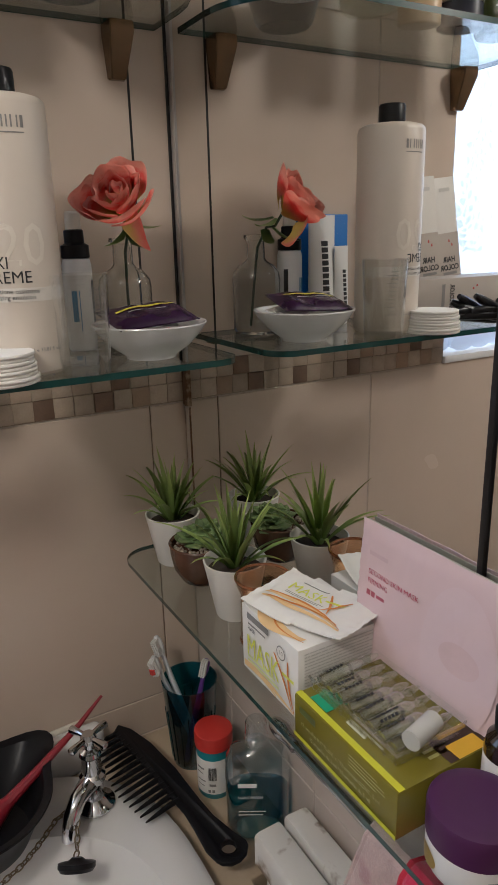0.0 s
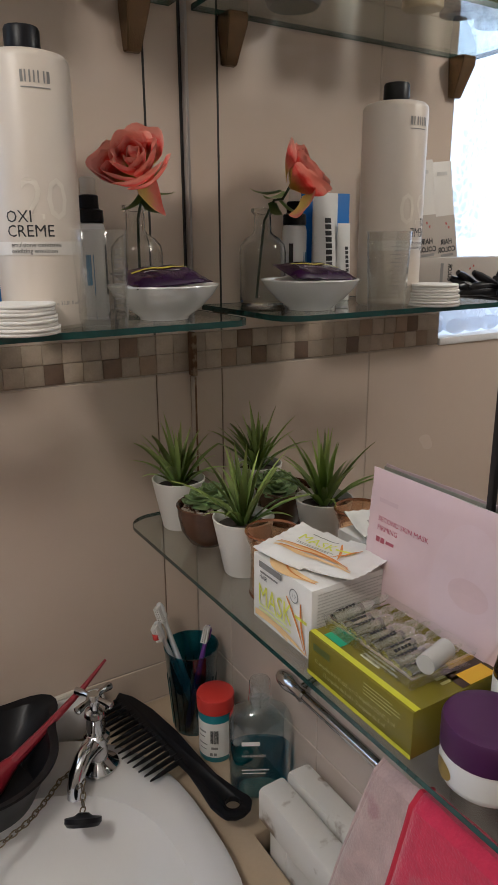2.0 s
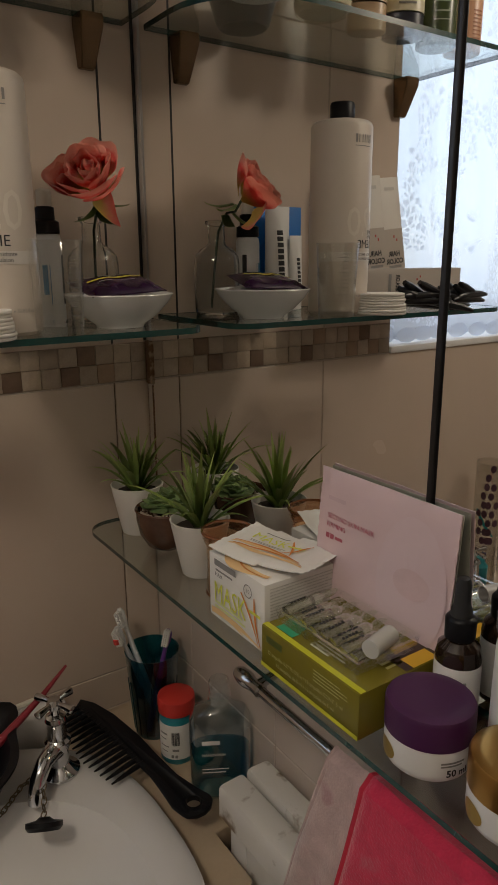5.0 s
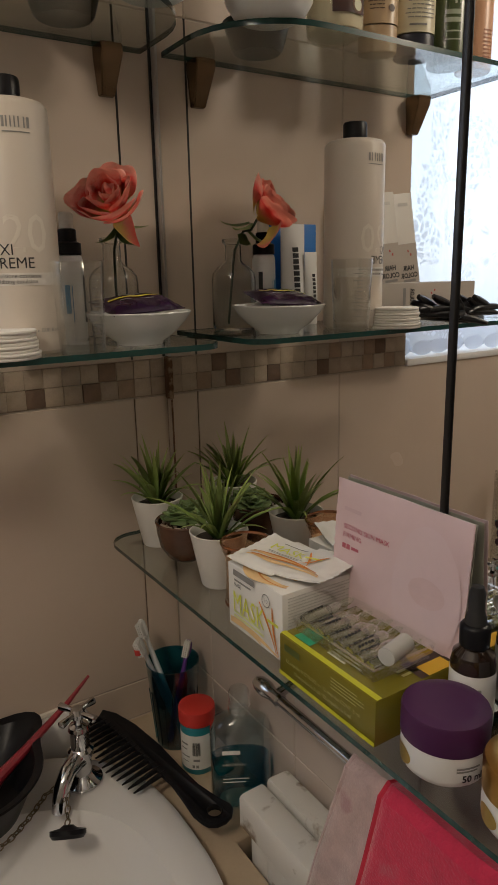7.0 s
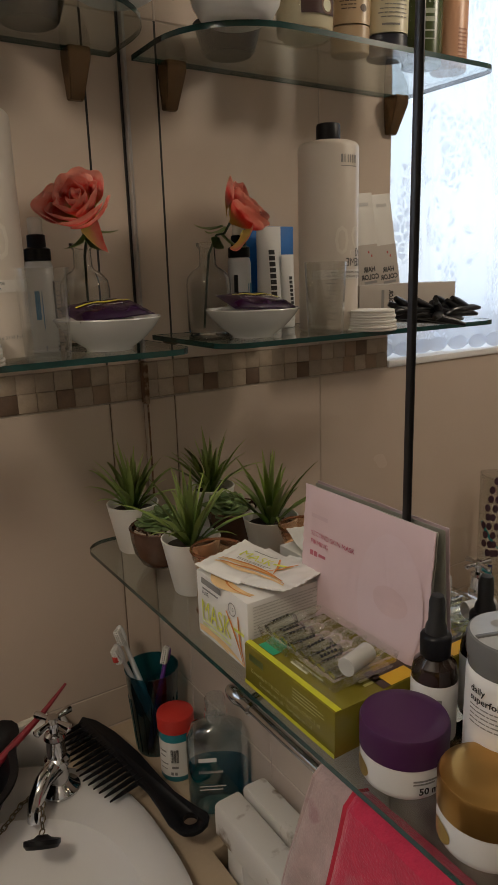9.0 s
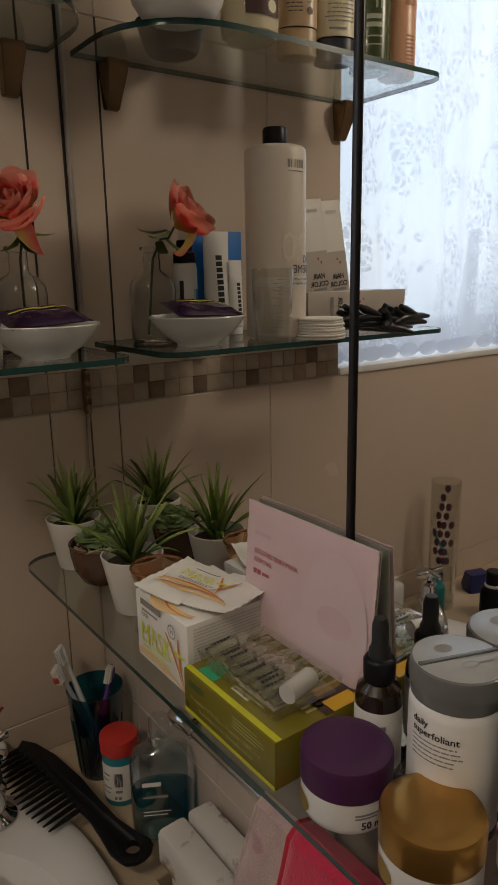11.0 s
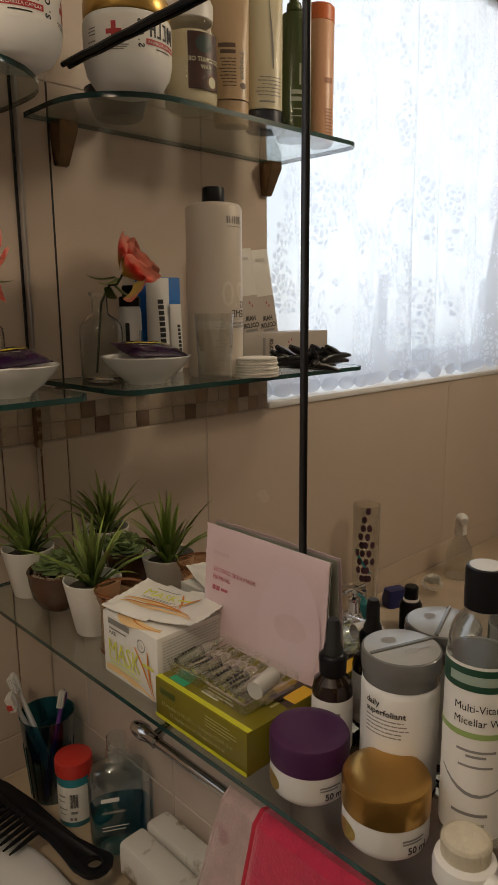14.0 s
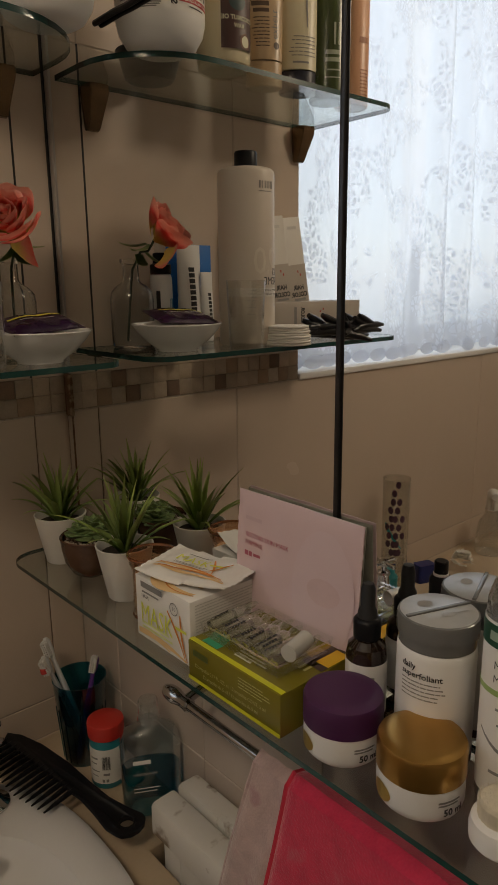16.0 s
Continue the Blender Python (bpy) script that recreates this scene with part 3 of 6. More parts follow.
tap = thing("pillar_tap", "chrome cross-head pillar tap on the basin", "tap", pose(0.160, 0.760, 0.8785, 0, 0, 0))
part("body", lathe([(0, 0), (0.024, 0), (0.025, 0.004), (0.018, 0.008), (0.0125, 0.014), (0.0125, 0.034), (0.016, 0.040), (0.0165, 0.048), (0.0125, 0.052), (0.0115, 0.074), (0.014, 0.078), (0.0125, 0.083), (0.006, 0.086), (0.005, 0.100), (0, 0.100)], 28), CHROME, tap)
part("spout", pipe([(0, 0, 0.036), (-0.012, -0.010, 0.040), (-0.026, -0.022, 0.038), (-0.037, -0.032, 0.028), (-0.042, -0.036, 0.012), (-0.043, -0.037, 0.002)], [0.012, 0.012, 0.0105, 0.010, 0.0095, 0.010], 18), CHROME, tap)
head = part("cross_head", lathe([(0, 0.094), (0.009, 0.095), (0.010, 0.101), (0.007, 0.107), (0, 0.108)], 20), CHROME, tap)
for k in range(4):
    g = radians(28 + 90 * k)
    c, s = math.cos(g), math.sin(g)
    part("arm", pipe([(0.004 * c, 0.004 * s, 0.101), (0.014 * c, 0.014 * s, 0.1015), (0.024 * c, 0.024 * s, 0.101), (0.029 * c, 0.029 * s, 0.1005), (0.031 * c, 0.031 * s, 0.100)], [0.0035, 0.0035, 0.0048, 0.0052, 0.002], 10), CHROME, head)

copy_thing(tap, pose(-0.236, 0.756, 0.8785, 0, 0, 70))

# plug and chain
plug = thing("sink_plug", "black rubber plug on a tarnished chain", "plug")
part("stopper", lathe([(0, 0), (0.018, 0), (0.021, 0.004), (0.021, 0.009), (0.010, 0.011), (0.006, 0.014), (0, 0.014)], 24), BLACKP, plug, "", Matrix.Translation((0.110, 0.672, 0.884)) @ Vector((0.28, 0.55, 0.75)).to_track_quat("Z", "Y").to_matrix().to_4x4())
LINK = surface("tarnished_brass", (0.23, 0.18, 0.12), 0.4, metal=0.8, vary=0.4, scale=90)
lk = bmesh.new()
pipe([(0.0055 * math.cos(2 * math.pi * k / 14), 0.0032 * math.sin(2 * math.pi * k / 14), 0) for k in range(15)], 0.0009, 6, lk, caps=False)
lk_me = link_mesh("link", lk, LINK)
ch = [Vector((0.128, 0.724, 0.902)), Vector((0.120, 0.700, 0.893)), Vector((0.113, 0.680, 0.894))]
ch2 = [Vector((0.140, 0.765, 0.884)), Vector((0.110, 0.758, 0.882)), Vector((0.085, 0.735, 0.881)), Vector((0.060, 0.716, 0.880)), Vector((0.030, 0.704, 0.878)), Vector((-0.010, 0.696, 0.872))]
n_l = 0
for run in (ch, ch2):
    for a, b in zip(run, run[1:]):
        d = b - a
        k = max(1, round(d.length / 0.0088))
        for q in range(k):
            ob = new("link", lk_me)
            ob.parent = plug
            m = d.to_track_quat("X", "Z").to_matrix().to_4x4()
            ob.matrix_basis = Matrix.Translation(a + d * (q + 0.5) / k) @ m @ pose(0, 0, 0, 90 * (n_l % 2) + 20)
            n_l += 1

# ------------------------------------------------------------------ ceiling light (above the walk)
lamp_t = thing("ceiling_light", "plain white pendant light above the room", "lamp", pose(-0.60, 0.02, RZ1 - 0.0005))
part("base", lathe([(0, 0), (0.060, 0), (0.062, -0.004), (0.058, -0.020), (0.020, -0.026), (0.006, -0.028), (0.006, -0.050), (0.030, -0.052), (0.032, -0.070), (0, -0.070)], 32), WHITE, lamp_t)

# ------------------------------------------------------------------ round pots and jars
rng = random.Random(7)


def at(x, y, z, rz=0.0):
    return pose(x, y, z, 0, 0, rz)


SOIL = surface("dark_soil", (0.035, 0.025, 0.018), 0.95, vary=0.5, scale=120, bump=0.9)
POTW = surface("white_pot", (0.76, 0.73, 0.68), 0.35, vary=0.04)


def leaf_mat(name, base, tip):
    m, nt, b = nodes_of(name)
    N, L = nt.nodes.new, nt.links.new
    uv, sep, ramp = N("ShaderNodeTexCoord"), N("ShaderNodeSeparateXYZ"), N("ShaderNodeValToRGB")
    L(uv.outputs["UV"], sep.inputs[0])
    L(sep.outputs[1], ramp.inputs[0])
    ramp.color_ramp.elements[0].color, ramp.color_ramp.elements[1].color = (*base, 1), (*tip, 1)
    nz, hs, info, vm = N("ShaderNodeTexNoise"), N("ShaderNodeHueSaturation"), N("ShaderNodeObjectInfo"), N("ShaderNodeMath")
    vm.operation = "MULTIPLY_ADD"
    vm.inputs[1].default_value, vm.inputs[2].default_value = 0.7, 0.65
    L(info.outputs["Random"], vm.inputs[0])
    L(vm.outputs[0], hs.inputs["Value"])
    L(ramp.outputs[0], hs.inputs["Color"])
    L(hs.outputs[0], b.inputs["Base Color"])
    nz.inputs["Scale"].default_value = 90
    bp = N("ShaderNodeBump")
    bp.inputs["Strength"].default_value, bp.inputs["Distance"].default_value = 0.3, 0.001
    L(nz.outputs[0], bp.inputs["Height"])
    L(bp.outputs[0], b.inputs["Normal"])
    b.inputs["Roughness"].default_value = 0.42
    return m


LEAF = leaf_mat("waxy_green_leaf", (0.16, 0.27, 0.065), (0.38, 0.44, 0.13))
LEAF_P = leaf_mat("pale_green_leaf", (0.08, 0.17, 0.06), (0.18, 0.24, 0.09))


def blade(length, width, droop, cup=0.35, n=9):
    """A long tapering leaf that starts upright along z and bends towards x."""
    bm = bmesh.new()
    uvl = bm.loops.layers.uv.new("uv")
    rows, x, z, ang = [], 0.0, 0.0, 0.0
    for i in range(n + 1):
        t = i / n
        w = width * (0.55 + 0.9 * t) * (1 - t) ** 0.75 if t < 0.35 else width * 0.86 * ((1 - t) / 0.65) ** 0.85
        w = max(w, 0.0002)
        nx, nz = math.cos(ang), -math.sin(ang)
        rows.append([bm.verts.new((x - nx * cup * w * 0.5, -w / 2, z - nz * cup * w * 0.5)), bm.verts.new((x + nx * cup * w * 0.15, 0, z + nz * cup * w * 0.15)), bm.verts.new((x - nx * cup * w * 0.5, w / 2, z - nz * cup * w * 0.5))])
        ang += droop / n * (0.4 + 1.2 * t)
        x += math.sin(ang) * length / n
        z += math.cos(ang) * length / n
    for i in range(n):
        for k in range(2):
            f = bm.faces.new((rows[i][k], rows[i][k + 1], rows[i + 1][k + 1], rows[i + 1][k]))
            for lp, (a, b) in zip(f.loops, ((i, k), (i, k + 1), (i + 1, k + 1), (i + 1, k))):
                lp[uvl].uv = (b / 2, a / n)
    ext = bmesh.ops.solidify(bm, geom=bm.faces[:], thickness=0.0007)
    return link_mesh("leaf", bm, LEAF, 60)


BLADES = [blade(0.094, 0.0112, d, 0.4) for d in (0.15, 0.45, 0.85)] + [blade(0.070, 0.0115, d, 0.4) for d in (0.25, 0.7, 1.1)]


def spiky_plant(x, y, seed, label, lean=0.0, count=28):
    r = random.Random(seed)
    pl = thing("potted_plant", label, "plant", at(x, y, ZS), "artificial succulents in pots")
    pot = part("pot", lathe([(0, 0.0005), (0.0205, 0.0005), (0.022, 0.002), (0.0340, 0.064), (0.0346, 0.066), (0.0330, 0.0665), (0.0320, 0.065), (0.0300, 0.054), (0, 0.053)], 40), POTW, pl)
    part("soil", lathe([(0.0300, 0.0545), (0.02, 0.0565), (0.008, 0.058), (0, 0.0585)], 24), SOIL, pl)
    for k in range(count):
        g = k * 2.39996 + r.uniform(-0.25, 0.25)
        ring = k / count
        me = BLADES[(2 if ring > 0.62 else 1 if ring > 0.28 else 0) if r.random() < 0.7 else 3 + min(2, int(ring * 3))]
        ob = new("leaf", me)
        ob.parent = pl
        tilt = 5 + 43 * ring ** 1.1 + r.uniform(-6, 6)
        s = r.uniform(0.82, 1.12)
        ob.matrix_basis = Matrix.Translation((0.007 * ring * math.cos(g), 0.007 * ring * math.sin(g), 0.0545)) @ Matrix.Rotation(g, 4, "Z") @ Matrix.Rotation(radians(tilt), 4, "Y") @ Matrix.Diagonal((s, r.uniform(0.85, 1.15), s, 1))
    return pl


spiky_plant(0.309, 0.644, 11, "spiky green succulent in a white tapered pot")
spiky_plant(0.305, 0.800, 23, "spiky green succulent in a small white pot")

# the low succulent in a coconut-brown bowl
BROWN = surface("coconut_brown", (0.095, 0.045, 0.026), 0.22, vary=0.35, scale=45, bump=0.12)
cp = thing("potted_plant", "rosette succulent with gravel in a brown bowl", "plant", at(0.309, 0.728, ZS), "artificial succulents in pots")
part("bowl", lathe([(0, 0.0005), (0.013, 0.0005), (0.024, 0.007), (0.033, 0.022), (0.0365, 0.040), (0.0372, 0.050), (0.0385, 0.0535), (0.0372, 0.0550), (0.0345, 0.053), (0.034, 0.046), (0, 0.045)], 40), BROWN, cp)
PEB = surface("mixed_pebble", (0.40, 0.33, 0.25), 0.7, vary=0.5, scale=260, bump=0.4, per_piece=0.3)
bm = bmesh.new()
for k in range(150):
    g, d = rng.uniform(0, 6.28), 0.032 * math.sqrt(rng.random())
    s = rng.uniform(0.0014, 0.0028)
    bmesh.ops.create_icosphere(bm, subdivisions=1, radius=s, matrix=pose(d * math.cos(g), d * math.sin(g), 0.0465 + rng.uniform(0, 0.003), rng.uniform(0, 90), rng.uniform(0, 90), 0))
tagged(part("gravel", bm, PEB, cp), "small mixed gravel", kind="stuff")
bm = bmesh.new()
uvl = bm.loops.layers.uv.new("uv")
lv = bmesh.ops.create_uvsphere(bm, u_segments=10, v_segments=8, radius=0.5)
for v in bm.verts:
    t = v.co.z + 0.5
    w = 0.55 * math.sin(math.pi * min(1, 0.12 + 0.8 * t)) + 0.06
    v.co = Vector((v.co.x * w * 0.45 + 0.25 * t * t, v.co.y * w * 1.7, t))
for f in bm.faces:
    for lp in f.loops:
        lp[uvl].uv = (0.5, lp.vert.co.z)
fat = link_mesh("leaf", bm, LEAF_P, 60)
for cx, cy, sc, cnt in ((0.012, 0.010, 0.032, 20), (-0.006, 0.012, 0.024, 16), (0.016, -0.010, 0.022, 14)):
    for k in range(cnt):
        g, ring = k * 2.39996, k / cnt
        ob = new("leaf", fat)
        ob.parent = cp
        s = sc * (0.55 + 0.55 * ring)
        ob.matrix_basis = Matrix.Translation((cx, cy, 0.048 + 0.010 * (1 - ring))) @ Matrix.Rotation(g, 4, "Z") @ Matrix.Rotation(radians(12 + 62 * ring), 4, "Y") @ Matrix.Scale(s, 4)

# amber glass candle holder
AMBER = clear("amber_glass", (0.94, 0.78, 0.64), 1.0, 0.03, 0.06, 2.0)
cd = thing("candle_holder", "amber glass candle holder with pale wax", "candle", at(0.307, 0.5815, ZS))
cd.scale = (0.88, 0.88, 1.0)
part("glass", lathe([(0, 0.0005), (0.026, 0.0005), (0.0275, 0.003), (0.0265, 0.040), (0.0275, 0.058), (0.0315, 0.066), (0.0325, 0.074), (0.0310, 0.0745), (0.0300, 0.067), (0.0255, 0.058), (0.0245, 0.006), (0, 0.005)], 40), AMBER, cd)
RIMG = surface("thick_amber_rim", (0.40, 0.17, 0.075), 0.10, vary=0.1, trans=0.5, coat=0.4)
for rr_, zz_ in ((0.0316, 0.0725), (0.0268, 0.0030)):
    part("rim", lathe([(rr_ + 0.0016 * math.cos(radians(g)), zz_ + 0.0016 * math.sin(radians(g))) for g in range(0, 361, 45)], 40), RIMG, cd, "thick amber glass rim")
part("wax", lathe([(0, 0.0052), (0.0243, 0.0052), (0.0253, 0.048), (0.012, 0.047), (0, 0.0465)], 32), surface("cream_wax", (0.72, 0.60, 0.42), 0.5, vary=0.06), cd)

# ------------------------------------------------------------------ boxes on the long shelf
YELLOW = surface("lime_print", (0.72, 0.74, 0.10), 0.5, vary=0.05)
ORANGE = surface("straw_print", (0.66, 0.24, 0.045), 0.55, vary=0.25, scale=60)
PEACH = surface("peach_print", (0.80, 0.55, 0.27), 0.6, vary=0.15, scale=30)
LIMEP = surface("pale_lime_print", (0.70, 0.75, 0.35), 0.6, vary=0.1)


def straws(put, pts, w=0.0022):
    """Printed straw stalks: narrow curved strips."""
    bm = bmesh.new()
    for idx, ((u0, v0), (u1, v1), bend) in enumerate(pts):
        L_, R_ = [], []
        e = 1e-4
        o_ = put(u0, v0)
        lift = (put(u0 + e, v0) - o_).cross(put(u0, v0 + e) - o_).normalized() * 0.00018 * idx
        n = 10
        dx, dy = u1 - u0, v1 - v0
        ln = math.hypot(dx, dy)
        for i in range(n + 1):
            t = i / n
            off = bend * math.sin(math.pi * t)
            hw = w * 0.5 * (0.35 + 0.65 * math.sin(math.pi * min(1, t + 0.1)))
            cx, cy = u0 + dx * t - dy / ln * off, v0 + dy * t + dx / ln * off
            L_.append(bm.verts.new(put(cx - dy / ln * hw, cy + dx / ln * hw) + lift))
            R_.append(bm.verts.new(put(cx + dy / ln * hw, cy - dx / ln * hw) + lift))
        for i in range(n):
            bm.faces.new((R_[i], R_[i + 1], L_[i + 1], L_[i]))
    return bm


wb = thing("hair_mask_box", "white card box of hair mask with straw pictures", "box")
X0, X1, Y0, Y1, Z1 = 0.268, 0.358, 0.461, 0.556, ZS + 0.069
part("carton", box(X0, X1, Y0, Y1, ZS + 0.0003, Z1, 0.0008), PAPER, wb)
front, front_b, front_c = (flat_map((X0, Y1, ZS), *FACE_W, proud=p) for p in (0.0014, 0.0010, 0.0006))
part("print", words("MASK", 0.030, front, 0.010, 0.021, squeeze=0.74), YELLOW, wb, "lime green lettering")
part("print", words("HAIR", 0.0065, front, 0.013, 0.0475, squeeze=0.9), INK, wb)
part("print", straws(front_b, [((0.058, 0.048), (0.086, 0.006), 0.002), ((0.080, 0.050), (0.090, 0.004), -0.003)], 0.003), ORANGE, wb)
part("print", bars([(0.072, 0.090, 0.0335, 0.0365)], front), YELLOW, wb)
part("print", bars([(0.012, 0.050, 0.059, 0.0655), (0.014, 0.044, 0.0535, 0.0555)], front), GREY_INK, wb)
part("print", disc_on(0.070, 0.0535, 0.0068, 0.0068, front, ring=0.0010), GREY_INK, wb)
part("print", words("10", 0.006, front, 0.070, 0.0515, "CENTER"), GREY_INK, wb)
part("print", bars([(0.012, 0.060, 0.0185, 0.0210), (0.012, 0.066, 0.0135, 0.0160)], front), LIMEP, wb)
part("print", straws(front_c, [((0.004, 0.006), (0.088, 0.003), 0.004), ((0.004, 0.009), (0.06, 0.003), 0.003)], 0.006), PEACH, wb)
sidem = flat_map((X0, Y0, ZS), *FACE_S)
part("fine_print", bars(lines_of(rng, 0.006, 0.086, 0.064, 17, 0.0031, 0.0010, 0.15), sidem), FAINT_INK, wb)
topm, topm_b = (flat_map((X0, Y1, Z1), (0, -1, 0), (1, 0, 0), proud=p) for p in (0.0006, 0.0010))
part("print", straws(topm, [((0.010, 0.020), (0.085, 0.012), -0.012), ((0.008, 0.045), (0.080, 0.030), -0.010), ((0.006, 0.066), (0.060, 0.052), -0.006)], 0.018), PEACH, wb)
part("print", straws(topm_b, [((0.020, 0.030), (0.088, 0.010), -0.014)], 0.002), ORANGE, wb)


def sachet(name, label, w, h, puff, material, m, crimp=0.006, seed=1, curl=0.0):
    """A flat filled packet with crimped ends, lying in local x-y."""
    th = thing(name, label, "sachet", m)
    r = random.Random(seed)
    nx, ny = 40, 30
    bm = bmesh.new()
    top, bot = [], []
    for i in range(nx + 1):
        a, b2 = [], []
        for j in range(ny + 1):
            u, v = i / nx, j / ny
            e = min(u, 1 - u) * w
            f = min(v, 1 - v) * h
            body = min(1, max(0, e - crimp) / 0.012) * min(1, max(0, f - 0.003) / 0.012)
            hgt = puff * math.sqrt(body) * (0.8 + 0.35 * noise.noise((u * 4, v * 4, seed))) + 0.0007 * noise.noise((u * 30, v * 6, seed + 5))
            if e < crimp:
                hgt += 0.0005 * math.sin(v * h * 3000)
            lift = curl * ((u - 0.5) ** 2 + 0.6 * (v - 0.5) ** 2 * (1 if u > 0.5 else 0.2)) * 4
            x = (u - 0.5) * w + 0.0012 * noise.noise((v * 5, u, seed + 9))
            y = (v - 0.5) * h + 0.0012 * noise.noise((u * 5, v, seed + 3))
            a.append(bm.verts.new((x, y, 0.0012 + hgt + lift)))
            b2.append(bm.verts.new((x, y, 0.0004 - 0.25 * hgt + lift)))
        top.append(a)
        bot.append(b2)
    for i in range(nx):
        for j in range(ny):
            bm.faces.new((top[i][j], top[i + 1][j], top[i + 1][j + 1], top[i][j + 1]))
            bm.faces.new((bot[i][j], bot[i][j + 1], bot[i + 1][j + 1], bot[i + 1][j]))
    for i in range(nx):
        bm.faces.new((bot[i][0], bot[i + 1][0], top[i + 1][0], top[i][0]))
        bm.faces.new((top[i][ny], top[i + 1][ny], bot[i + 1][ny], bot[i][ny]))
    for j in range(ny):
        bm.faces.new((top[0][j], top[0][j + 1], bot[0][j + 1], bot[0][j]))
        bm.faces.new((bot[nx][j], bot[nx][j + 1], top[nx][j + 1], top[nx][j]))
    bmesh.ops.recalc_face_normals(bm, faces=bm.faces)

    def surf(a, b):
        u, v = min(0.999, max(0, a / w + 0.5)), min(0.999, max(0, b / h + 0.5))
        i, j = int(u * nx), int(v * ny)
        z = max(tops[i][j], tops[i + 1][j], tops[i][j + 1], tops[i + 1][j + 1])
        return Vector((a, b, z + 0.0004))
    tops = [[v.co.z for v in row] for row in top]
    part("packet", bm, material, th)
    return th, surf


FOILW = surface("white_foil_packet", (0.80, 0.78, 0.74), 0.38, vary=0.03, scale=20, bump=0.08)
sm = Matrix(((0.30, 0.954, 0, 0), (-0.954, 0.30, 0, 0), (0, 0, 1, 0), (0, 0, 0, 1)))
sk, surf = sachet("sachet", "white hair mask sachet with straw pictures lying on the box", 0.112, 0.078, 0.004, FOILW,
                  Matrix.Translation((0.317, 0.507, Z1 + 0.0015)) @ sm, 0.007, 4, 0.006)
surf_c = lambda a, b: surf(a, b) + Vector((0, 0, 0.0008))
part("print", words("MASK", 0.018, surf_c, -0.036, 0.004, squeeze=0.9), YELLOW, sk)
part("print", straws(surf, [((-0.048, -0.012), (0.040, -0.024), 0.010), ((-0.046, -0.020), (0.046, -0.028), 0.006)], 0.006), PEACH, sk)
surf_b = lambda a, b: surf(a, b) + Vector((0, 0, 0.0005))
part("print", straws(surf_b, [((-0.045, -0.010), (0.045, -0.026), 0.012), ((0.006, 0.020), (0.020, -0.010), 0.001), ((0.030, 0.018), (0.008, -0.008), 0.001), ((-0.040, -0.020), (0.040, -0.022), 0.009)], 0.0026), ORANGE, sk)
part("print", bars([(0.006, 0.026, 0.008, 0.0105)], surf_c), YELLOW, sk)
part("fine_print", bars([(-0.030, 0.000, 0.0225, 0.0240), (-0.034, 0.008, 0.0010, 0.0018), (-0.034, 0.004, -0.0012, -0.0004)], surf), GREY_INK, sk)

# olive box of ampoules
OLIVE = surface("olive_card", (0.185, 0.155, 0.014), 0.26, vary=0.10, scale=14)
LIMEE = surface("lime_card_edge", (0.62, 0.60, 0.02), 0.4, vary=0.08)
GOLDI = surface("pale_gold_print", (0.45, 0.42, 0.12), 0.4, vary=0.1)
CREAMI = surface("cream_print", (0.62, 0.60, 0.42), 0.5, vary=0.1)
gb = thing("ampoule_box", "olive green card box with lime edges", "box")
GX0, GX1, GY0, GY1, GZ = 0.257, 0.354, 0.326, 0.450, ZS + 0.040
part("carton", box(GX0, GX1, GY0, GY1, ZS + 0.0003, GZ, 0.0008), OLIVE, gb)
gf = flat_map((GX0, GY1, ZS), *FACE_W)
gt = flat_map((GX0, GY1, GZ), (0, -1, 0), (1, 0, 0))
gs = flat_map((GX0, GY0, ZS), *FACE_S)
part("lime_stripe", bars([(0.0, 0.124, 0.0005, 0.0045)], gf), LIMEE, gb)
part("lime_stripe", bars([(0.0, 0.124, 0.0012, 0.0068)], gt), LIMEE, gb)
part("print", bars([(0.008, 0.030, 0.027, 0.0335)], gf), surface("deep_green_print", (0.09, 0.11, 0.018), 0.4), gb)
part("print", words("12 ampollas 0.17 FL.OZ. e / 12 ampollas CONT. 5 ml", 0.0052, gf, 0.010, 0.0165, squeeze=0.86), GOLDI, gb)
part("print", words("12 ampollas de 5 ml / 12 ampolas de 5 ml", 0.0052, gf, 0.022, 0.0095, squeeze=0.86), GOLDI, gb)
part("fine_print", bars(lines_of(rng, 0.072, 0.114, 0.034, 4, 0.003, 0.0010, 0.3), gf), GOLDI, gb)
part("print", bars([(0.050, 0.082, 0.0215, 0.0235), (0.050, 0.088, 0.0175, 0.0195), (0.050, 0.072, 0.0135, 0.0155)], gt), CREAMI, gb)
part("print", bars([(0.104, 0.107, 0.040, 0.062), (0.110, 0.113, 0.040, 0.062), (0.1072, 0.1098, 0.050, 0.053)], gt), GOLDI, gb)
part("emblem", bars([(0.098, 0.123, 0.050, 0.094)], gt), surface("brown_panel", (0.055, 0.030, 0.020), 0.4), gb)
part("label", bars([(0.109, 0.1235, 0.058, 0.086)], flat_map((GX0, GY1, GZ + 0.0004), (0, -1, 0), (1, 0, 0))), surface("amber_sticker", (0.72, 0.42, 0.02), 0.45, vary=0.08), gb, "amber yellow sticker")
part("sticker", bars([(0.012, 0.034, 0.0072, 0.0150)], flat_map((GX0, GY1, GZ + 0.0004), (0, -1, 0), (1, 0, 0))), surface("green_sticker", (0.03, 0.36, 0.17), 0.35), gb, "green seal sticker")

